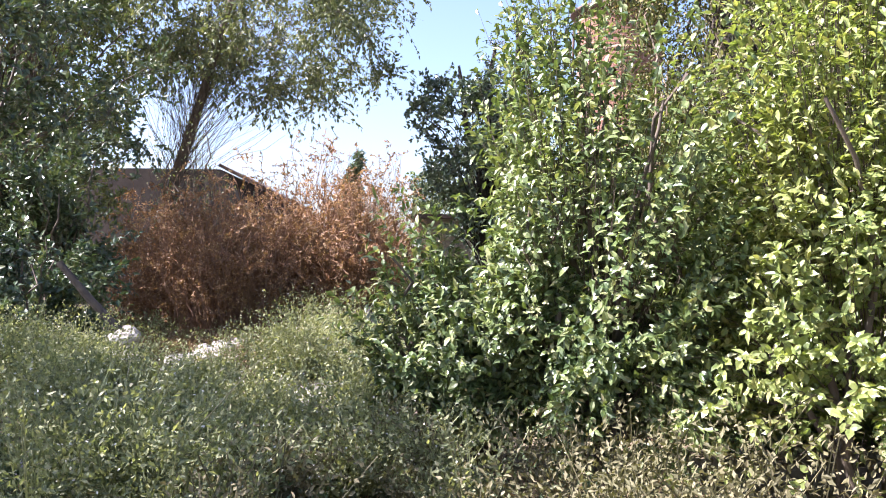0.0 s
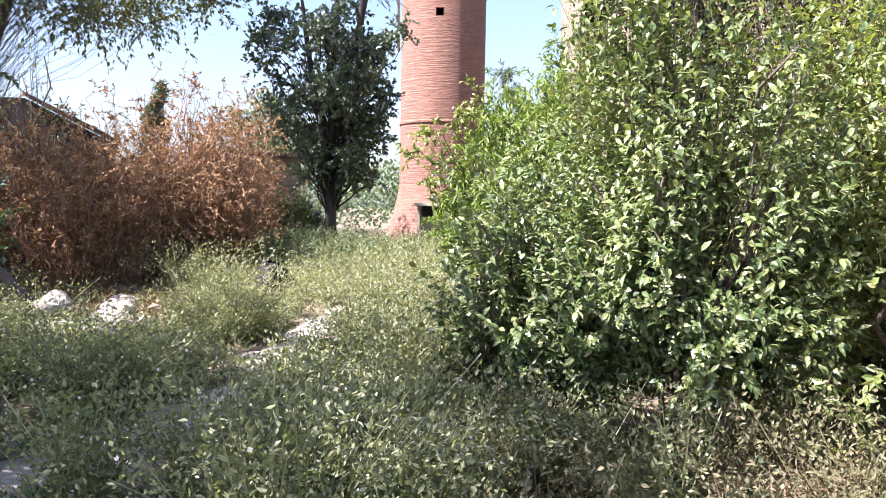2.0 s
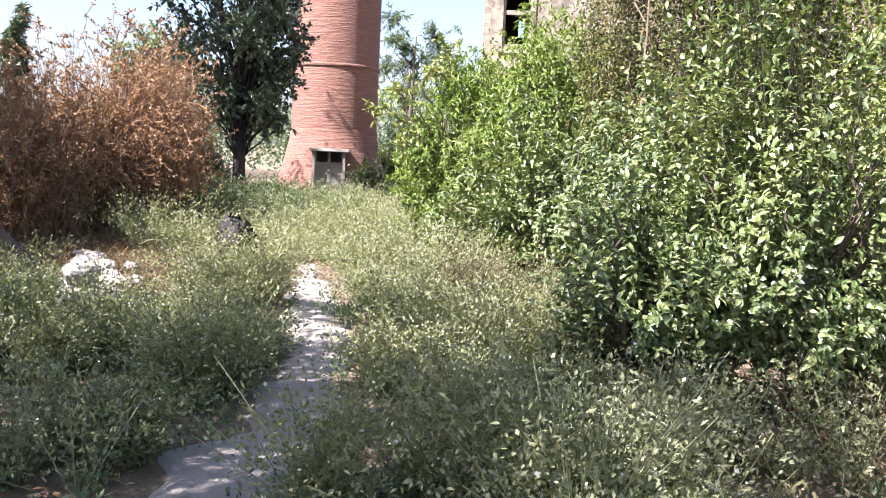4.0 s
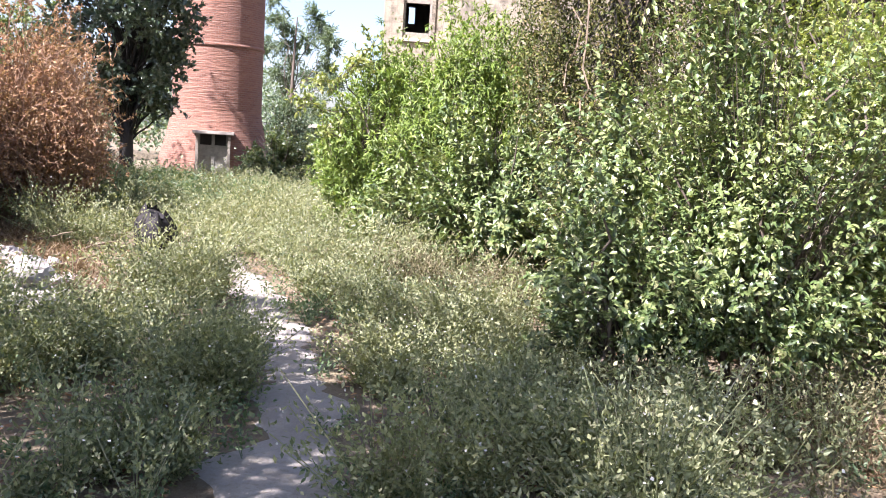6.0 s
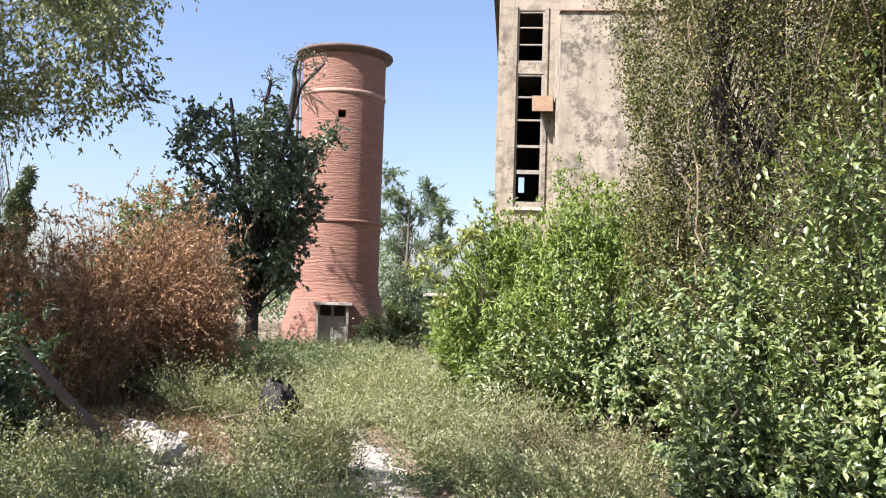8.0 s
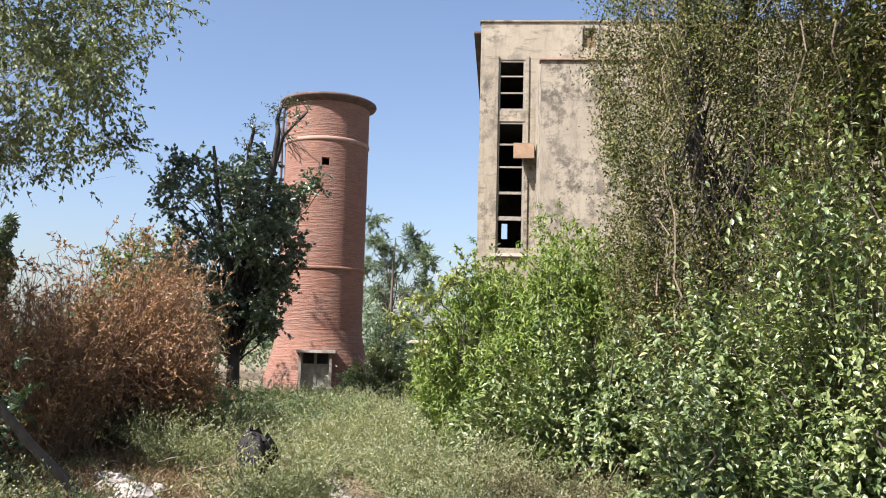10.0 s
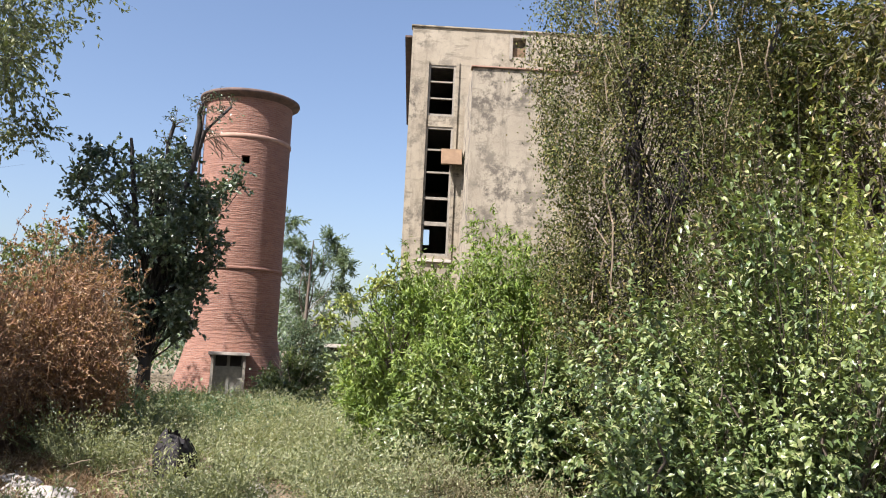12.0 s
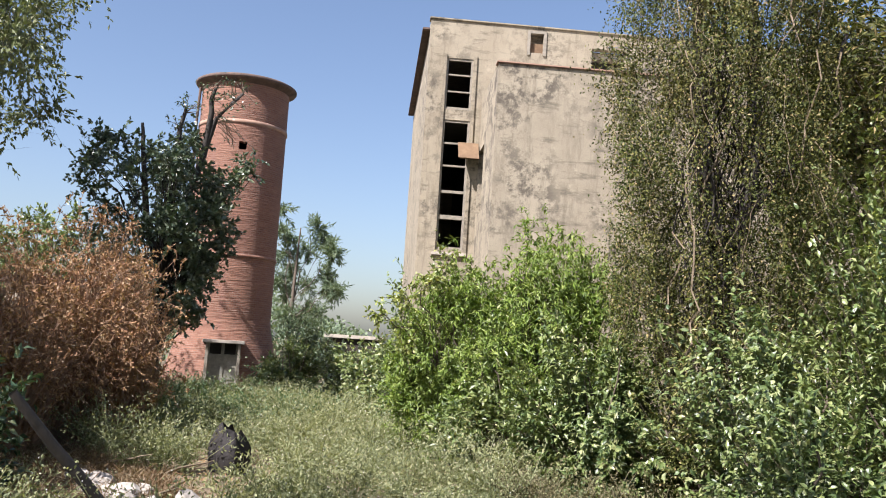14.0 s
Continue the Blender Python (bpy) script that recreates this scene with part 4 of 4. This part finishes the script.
# ---- tree smothered by creepers ----
def vine_tree(x, y):
    rng = np.random.default_rng(51)
    root = empty("vine_covered_tree", x, y)
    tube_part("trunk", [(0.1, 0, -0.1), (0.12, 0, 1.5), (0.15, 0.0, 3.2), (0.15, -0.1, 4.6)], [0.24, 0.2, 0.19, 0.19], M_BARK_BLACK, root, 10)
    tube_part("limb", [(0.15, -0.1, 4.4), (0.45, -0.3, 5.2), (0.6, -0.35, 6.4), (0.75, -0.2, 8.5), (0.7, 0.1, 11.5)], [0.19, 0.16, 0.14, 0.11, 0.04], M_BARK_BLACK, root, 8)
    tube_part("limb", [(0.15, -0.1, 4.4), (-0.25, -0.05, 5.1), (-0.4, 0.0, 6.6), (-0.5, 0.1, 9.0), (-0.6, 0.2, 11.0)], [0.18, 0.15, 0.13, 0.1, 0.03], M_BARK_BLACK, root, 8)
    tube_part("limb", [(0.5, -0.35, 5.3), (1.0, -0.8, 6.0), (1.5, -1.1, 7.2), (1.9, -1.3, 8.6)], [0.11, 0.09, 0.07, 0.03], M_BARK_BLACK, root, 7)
    for k in range(34):
        a, r0 = rng.uniform(0, 6.28), rng.uniform(0.15, 0.8)
        z1 = rng.uniform(6.0, 10.0)
        q = [(r0 * math.cos(a) + 0.2 * math.sin(z * 1.7 + k) + 0.06 * math.sin(z * 5 + 2 * k), r0 * math.sin(a) + 0.2 * math.cos(z * 2.1 + k), z) for z in np.linspace(rng.uniform(2.8, 4.4), z1, 14)]
        tube_part("creeper_stem", q, float(rng.uniform(0.008, 0.024)), M_VINESTEM if k % 7 == 0 else M_BARK_BLACK, root, 5)
    # curtains of leaf clumps that hang in ropes from the crown
    m = 250
    ca, cr = rng.uniform(0, 6.28, m), rng.random(m) ** 0.4
    top = np.stack([cr * np.cos(ca) * 2.0, cr * np.sin(ca) * 1.9, rng.uniform(4.0, 11.9, m)], 1)
    top[:, :2] *= np.interp(top[:, 2], [4.0, 6.0, 9.0, 12.0], [0.8, 1.0, 1.0, 0.6])[:, None]
    # the side that hangs open before the fork
    off = np.abs((np.arctan2(top[:, 1], top[:, 0]) + 2.25 + np.pi) % (2 * np.pi) - np.pi)
    shut = (off > 0.8) | (top[:, 2] > 7.4) | (top[:, 2] < 4.9) | (rng.random(m) < 0.2)
    top = top[shut]
    m = len(top)
    hang = rng.uniform(0.9, 3.0, m)
    per = 520
    u = rng.random((m, per, 1))
    spread = (0.17 * np.sin(np.pi * (0.15 + 0.8 * u)) + 0.04) * rng.uniform(0.7, 1.3, (m, 1, 1))
    cl = top[:, None] + rng.normal(size=(m, per, 3)) * spread * np.array([1, 1, 0.55])
    cl[..., 2] -= u[..., 0] * hang[:, None]
    cl = cl.reshape(-1, 3)
    cl = cl[cl[:, 2] > 2.7]
    ax = rng.normal(size=cl.shape) * 0.8 - np.array([0, 0, 0.7])
    # thin hanging stems, tangled, one side of each curtain
    n = 170
    pick = rng.integers(0, m, n)
    s = top[pick] + rng.normal(size=(n, 3)) * 0.22
    e = s + np.stack([rng.normal(size=n) * 0.3, rng.normal(size=n) * 0.3, -hang[pick] * rng.uniform(0.8, 2.0, n)], 1)
    e[:, 2] = np.maximum(e[:, 2], 2.6)
    p = shoots(rng, s, e, 0.0, 10) + rng.normal(size=(n, 10, 3)) * 0.07
    mesh_obj("hanging_stems", *tubes(p, np.full((n, 10), 0.006) * (0.6 + 2.6 * rng.random((n, 1)) ** 4), 4), M_VINESTEM, root, "pale hanging creeper stems")["kind"] = "stuff"
    pos, ax2 = leaf_along(rng, p, 22, 0.0, 0.8)
    pos = np.concatenate([pos + rng.normal(size=pos.shape) * 0.08, cl])
    ax = np.concatenate([ax2 - np.array([0, 0, 0.5]), ax])
    face = unit(pos * np.array([1, 1, 0.05])) * 0.8 + np.array([0, 0, 0.5])
    tagged(mesh_obj("foliage", *leaves(rng, pos, ax, 0.065, 0.034, True, 0.35, face), M_LEAF_VINE, root), kind="stuff")
    root.scale = (0.86,) * 3
    return tagged(root, "tree smothered by hanging brown and olive creepers", "tree")


vine_tree(3.8, 10.9)
shrub("creeper_mound", "mound of brown and olive creepers below the tree", x=3.5, y=10.6, rx=1.35, ry=1.35, h=4.0, n=1300, per=26, length=0.065, width=0.034, mat=M_LEAF_VINE, seed=52, twig=0.009, category="creeper", droop=-0.1)
tree("tree", "dark spreading tree behind the creepers", "tree", 9.6, 10.2, 10.5, 0.25, 7.4, 3.6, 3.0, 130, 20, 17, 0.16, 0.06, M_LEAF_VINE, 53, fine=True, clump_r=1.3, weep=0.2, limb=0.08)

# ---- weeds, straw and litter ----
SHRUB_FEET = [(1.05, 6.5, 1.0), (0.1, 6.95, 0.6), (2.7, 5.6, 1.3), (2.2, 8.6, 1.3), (2.7, 12.0, 1.0), (4.6, 7.6, 1.8), (3.9, 15.9, 1.4), (4.7, 14.6, 1.4), (3.7, 10.8, 1.1), (4.6, 19.0, 1.2), (-3.0, 21.0, 1.4), (-4.6, 19.2, 1.2), (8.53, 42.24, 2.9), (-2.4, 20.2, 0.8), (-3.65, 11.7, 0.7), (-3.7, 12.9, 0.9), (-3.4, 14.2, 1.2), (-3.4, 15.4, 1.2), (-1.3, 16.3, 0.6), (-1.5, 15.6, 0.75), (-1.75, 14.7, 0.65), (-2.0, 13.7, 0.5), (-3.9, 10.4, 0.5), (-1.0, 19.0, 0.7), (-2.2, 17.6, 0.7), (-5.3, 7.6, 0.8)]


def scatter(rng, n, x0, x1, y0, y1, clear=0.05):
    p = np.stack([rng.uniform(x0, x1, n), rng.uniform(y0, y1, n)], 1)
    ok = path_distance(p) > clear + rng.normal(size=n) * 0.05
    ok &= np.sin(p[:, 0] * 2.1 + 1.3 * np.sin(p[:, 1] * 0.9)) * np.sin(p[:, 1] * 1.7 + 1.1 * np.sin(p[:, 0] * 1.2)) > rng.uniform(-0.75, 0.5, n)
    for x, y, r in SHRUB_FEET:
        ok &= np.hypot(p[:, 0] - x, p[:, 1] - y) > r
    return p[ok]


def clump(rng, p, each=7, pull=0.62):
    """Draws scattered plants together into tufts, with gaps between them."""
    c = p[rng.integers(0, len(p), max(len(p) // each, 1))]
    near = np.argmin(((p[:, None] - c[None]) ** 2).sum(-1), 1)
    p = p + (c[near] - p) * pull * rng.uniform(0.5, 1.2, (len(p), 1))
    return p[path_distance(p) > 0.13]


def weed_patch(name, label, pts, h, stems, per, length, width, mat, seed, flowers=0, spread=0.35, category="weeds", upright=1.0):
    """Bushy weeds: branched stems, many small leaves, small pale flower heads."""
    rng = np.random.default_rng(seed)
    n = len(pts)
    hh = h * rng.uniform(0.25, 1.0, n) ** 1.2 * 1.45 * (1 + 0.3 * np.sin(pts[:, 0] * 1.9 + pts[:, 1] * 1.1))
    base = np.concatenate([pts, relief(pts[:, 0], pts[:, 1])[:, None] - 0.04], 1)
    s = np.repeat(base, stems, 0)
    H = np.repeat(hh, stems)
    out = rng.normal(size=(len(s), 2)) * spread * H[:, None]
    e = s + np.concatenate([out, (H * upright * rng.uniform(0.6, 1.05, len(s)))[:, None]], 1)
    p = shoots(rng, s, e, 0.15, 4)
    root = empty(name, float(pts[:, 0].mean()), float(pts[:, 1].mean()))
    off = np.array([pts[:, 0].mean(), pts[:, 1].mean(), 0])
    few = (p - off)[::3, ::3]
    v, f = tubes(few, np.full(few.shape[:2], 0.0035), 3)
    tagged(mesh_obj("stalks", v, f, mat, root), kind="stuff")
    pos, ax = leaf_along(rng, p - off, per, 0.1, 0.75)
    pos += rng.normal(size=pos.shape) * 0.035
    tagged(mesh_obj("leaves", *leaves(rng, pos, ax, length, width, True, 0.3), mat, root), kind="stuff")
    if flowers:
        k = rng.integers(0, len(p), flowers)
        fp = (p[k, -1] - off) + rng.normal(size=(flowers, 3)) * 0.05
        tagged(mesh_obj("flower_heads", *leaves(rng, fp, rng.normal(size=(flowers, 3)), 0.018, 0.018, True, 0.4), M_FLOWER, root), kind="stuff")
    return tagged(root, label, category, kind="stuff")


rng0 = np.random.default_rng(71)
weed_patch("weeds", "grey-green bushy weeds with tiny pale flowers beside the footpath", clump(rng0, scatter(rng0, 1250, -7.0, 0.4, 4.2, 12.5, 0.12), 6, 0.45), 0.64, 24, 22, 0.045, 0.022, M_WEED, 72, 5000, 0.4)
weed_patch("weeds", "low green weeds between the bushy ones", scatter(rng0, 1250, -7.5, 1.0, 3.0, 12.5, -0.08), 0.24, 6, 12, 0.05, 0.025, M_WEED_GREEN, 78, 0, 0.5)
weed_patch("weeds", "yellow-green weeds covering the clearing", clump(rng0, scatter(rng0, 2700, -3.2, 5.0, 11.5, 30.0, 0.0), 6, 0.4), 0.74, 15, 15, 0.066, 0.024, M_WEED, 73, 7000, 0.48)
weed_patch("weeds", "tall fresh green weeds before the tower door", scatter(rng0, 1200, -1.0, 8.0, 25.5, 37.5), 0.5, 8, 12, 0.12, 0.06, M_WEED_GREEN, 74)
weed_patch("weeds", "fresh green weeds before the dry bush", clump(rng0, scatter(rng0, 520, -1.4, 2.4, 20.5, 27.5)), 0.75, 8, 12, 0.1, 0.05, M_WEED_GREEN, 77)
weed_patch("weeds", "sparse low weeds under the trees", scatter(rng0, 1300, -12, -3.6, 9.0, 24.0), 0.4, 5, 12, 0.06, 0.022, M_WEED, 75)
weed_patch("dry_weeds", "tan half-dead bushy weeds at the shrubs' feet", np.concatenate([scatter(rng0, 150, -1.2, 2.3, 3.7, 6.2, 0.1), scatter(rng0, 110, 0.6, 2.6, 8.6, 13.0, 0.1)]), 0.55, 18, 18, 0.045, 0.02, M_TANWEED, 79, 0, 0.42)
weed_patch("dry_grass", "straw-coloured dry grass at the shrubs' feet", np.concatenate([scatter(rng0, 900, 0.3, 2.8, 4.0, 6.6, 0.1), scatter(rng0, 260, 0.6, 3.0, 8.6, 13.0, 0.1)]), 0.2, 7, 4, 0.12, 0.008, M_STRAW, 76, 0, 0.6, "grass")


weed_patch("dry_grass", "straw-coloured dry grass and litter at the wood's edge", np.stack([rng0.uniform(-6.4, -2.6, 700), rng0.uniform(11.5, 19.0, 700)], 1), 0.2, 7, 4, 0.13, 0.009, M_STRAW, 80, 0, 0.8, "grass")


def litter():
    rng = np.random.default_rng(77)
    n = 14000
    p = np.stack([rng.uniform(-7, 5, n), rng.uniform(4, 24, n)], 1)
    p = p[path_distance(p) > 0]
    n = len(p)
    pos = np.concatenate([p, relief(p[:, 0], p[:, 1])[:, None] + 0.01], 1)
    ax = rng.normal(size=(n, 3))
    ax[:, 2] *= 0.1
    return tagged(mesh_obj("leaf_litter", *leaves(rng, pos, ax, 0.07, 0.035, True, 0.9), M_LEAF_DRY), "fallen brown leaves on the soil", "leaf litter", kind="stuff")


litter()


def far_woods():
    rng = np.random.default_rng(81)
    n = 70000
    a = rng.uniform(-1.1, 1.1, n)
    r = rng.uniform(62, 84, n)
    top = 4.2 + 1.6 * np.sin(a * 9) + 1.2 * np.sin(a * 23 + 1) + 0.8 * np.sin(a * 51)
    z = rng.random(n) ** 0.7 * top
    pos = np.stack([r * np.sin(a), r * np.cos(a), z], 1)
    return tagged(mesh_obj("far_woods", *leaves(rng, pos, rng.normal(size=(n, 3)), 0.42, 0.26, True), M_LEAF_FAR), "distant line of green trees", "woods", kind="stuff")


far_woods()


# ---- stump, rubble, log, stones, cables ----
def rock(name, x, y, z, sx, sy, sz, mat, seed, label="", category="", group="", parent=None):
    rng = np.random.default_rng(seed)
    bm = bmesh.new()
    bmesh.ops.create_icosphere(bm, subdivisions=3, radius=1)
    ph = rng.uniform(0, 6, 6)
    for v in bm.verts:
        c = v.co
        k = 1 + 0.16 * math.sin(c.x * 3 + ph[0]) * math.sin(c.y * 3.4 + ph[1]) + 0.1 * math.sin(c.z * 5 + ph[2] + c.x * 4) + 0.05 * math.sin(c.y * 11 + ph[3] + c.z * 9)
        v.co = Vector((c.x * sx * k, c.y * sy * k, c.z * sz * k))
    ob = part(name, bm, mat, parent, "", False)
    ob.location = (x, y, z)
    return tagged(ob, label, category, group)


def stump(x, y):
    """A burnt stump, cut aslant, with ribbed bark."""
    root = tagged(empty("tree_stump", x, y, float(relief(x, y)) - 0.03), "black charred tree stump among the weeds", "stump")
    bm = bmesh.new()
    rows, seg = 9, 28
    ring = []
    for j in range(rows):
        z = j / (rows - 1)
        row = []
        for i in range(seg):
            a = 2 * math.pi * i / seg
            r = (0.28 - 0.11 * z + 0.09 * math.sin(z * 3.1)) * (1 + 0.14 * math.sin(a * 3 + 1) + 0.08 * math.sin(a * 7 + z * 2) + 0.05 * math.sin(a * 11 + z * 3))
            top = 0.66 + 0.09 * math.cos(a - 2.2) + 0.05 * math.sin(a * 7) + 0.03 * math.sin(a * 4 + 2)
            row.append(bm.verts.new((r * math.cos(a), r * math.sin(a), z * top)))
        ring.append(row)
    for j in range(rows - 1):
        for i in range(seg):
            bm.faces.new((ring[j][i], ring[j][(i + 1) % seg], ring[j + 1][(i + 1) % seg], ring[j + 1][i]))
    part("bark", bm, M_STUMP, root, "", True)
    bm = bmesh.new()
    mid = bm.verts.new((0, 0, 0.6))
    rim = [bm.verts.new((0.95 * v[0], 0.95 * v[1], v[2] - 0.02)) for v in [(0.17 * math.cos(2 * math.pi * i / seg), 0.17 * math.sin(2 * math.pi * i / seg), 0.64 + 0.07 * math.cos(2 * math.pi * i / seg - 2.2)) for i in range(seg)]]
    for i in range(seg):
        bm.faces.new((mid, rim[i], rim[(i + 1) % seg]))
    part("cut_top", bm, M_STUMP, root, "charred cut face")


stump(-1.25, 16.46)
for k, (x, y, r) in enumerate([(-3.75, 15.7, 0.3), (-3.6, 15.2, 0.34), (-3.8, 14.7, 0.36), (-3.6, 14.1, 0.42), (-3.75, 13.5, 0.4), (-3.55, 12.9, 0.44), (-3.75, 12.3, 0.4), (-3.55, 11.7, 0.34), (-3.7, 11.2, 0.26), (-3.2, 13.2, 0.22), (-3.15, 14.6, 0.2)]):
    rock("rubble", x, y, 0.07, r * 0.55, r * 0.8, 0.17 * r / 0.4, M_RUBBLE, 92 + k, "pale lump of broken masonry in a low heap", "rubble", "broken masonry")
rock("rubble", -3.96, 10.8, 0.2, 0.3, 0.28, 0.28, M_RUBBLE, 110, "pale lump of broken masonry beside the weeds", "rubble", "broken masonry")
rock("stone", -3.96, 10.8, 0.56, 0.19, 0.17, 0.15, M_RUBBLE, 111, "pale pinkish stone lying on broken masonry", "stone")


def leaning_log():
    root = tagged(empty("dead_log", -4.05, 12.1), "leaning grey-brown dead log, darkened for shade, at the wood's edge", "log")
    tube_part("trunk", [(0.05, 0.0, -0.05), (-0.5, -0.05, 0.62), (-0.85, -0.1, 1.0), (-1.28, -0.15, 1.52)], [0.065, 0.06, 0.055, 0.045], M_LOG, root, 10)


leaning_log()
for k in range(3):
    t = np.linspace(0, 1, 24)
    pts = np.stack([9.6 + 22 * t, 19.0 - 34 * t, 10.6 - 0.3 * k - 1.5 * t - 2.0 * t * (1 - t)], 1)
    tagged(tube_part("cable", pts, 0.018, M_WIRE, None, 5), "thin dark overhead cable fixed to the building", "cable", "overhead cables")


def fallen_branches():
    """Dead branches strewn at the wood's edge."""
    rng = np.random.default_rng(120)
    for k in range(14):
        x, y, a = rng.uniform(-5.6, -2.6), rng.uniform(12.0, 17.5), rng.uniform(0, 6.28)
        n = float(rng.uniform(0.5, 1.3))
        q = []
        for u in np.linspace(0, 1, 6):
            px, py = x + math.cos(a) * n * u + 0.06 * math.sin(u * 7 + k), y + math.sin(a) * n * u
            q.append((px, py, float(relief(px, py)) + 0.03 + 0.12 * u * (k % 3)))
        ob = tube_part("fallen_branch", q, [0.022, 0.02, 0.018, 0.015, 0.011, 0.006], M_VINESTEM, None, 5)
        tagged(ob, "pale dead branch lying in the dry litter", "branch", "fallen branches")


fallen_branches()
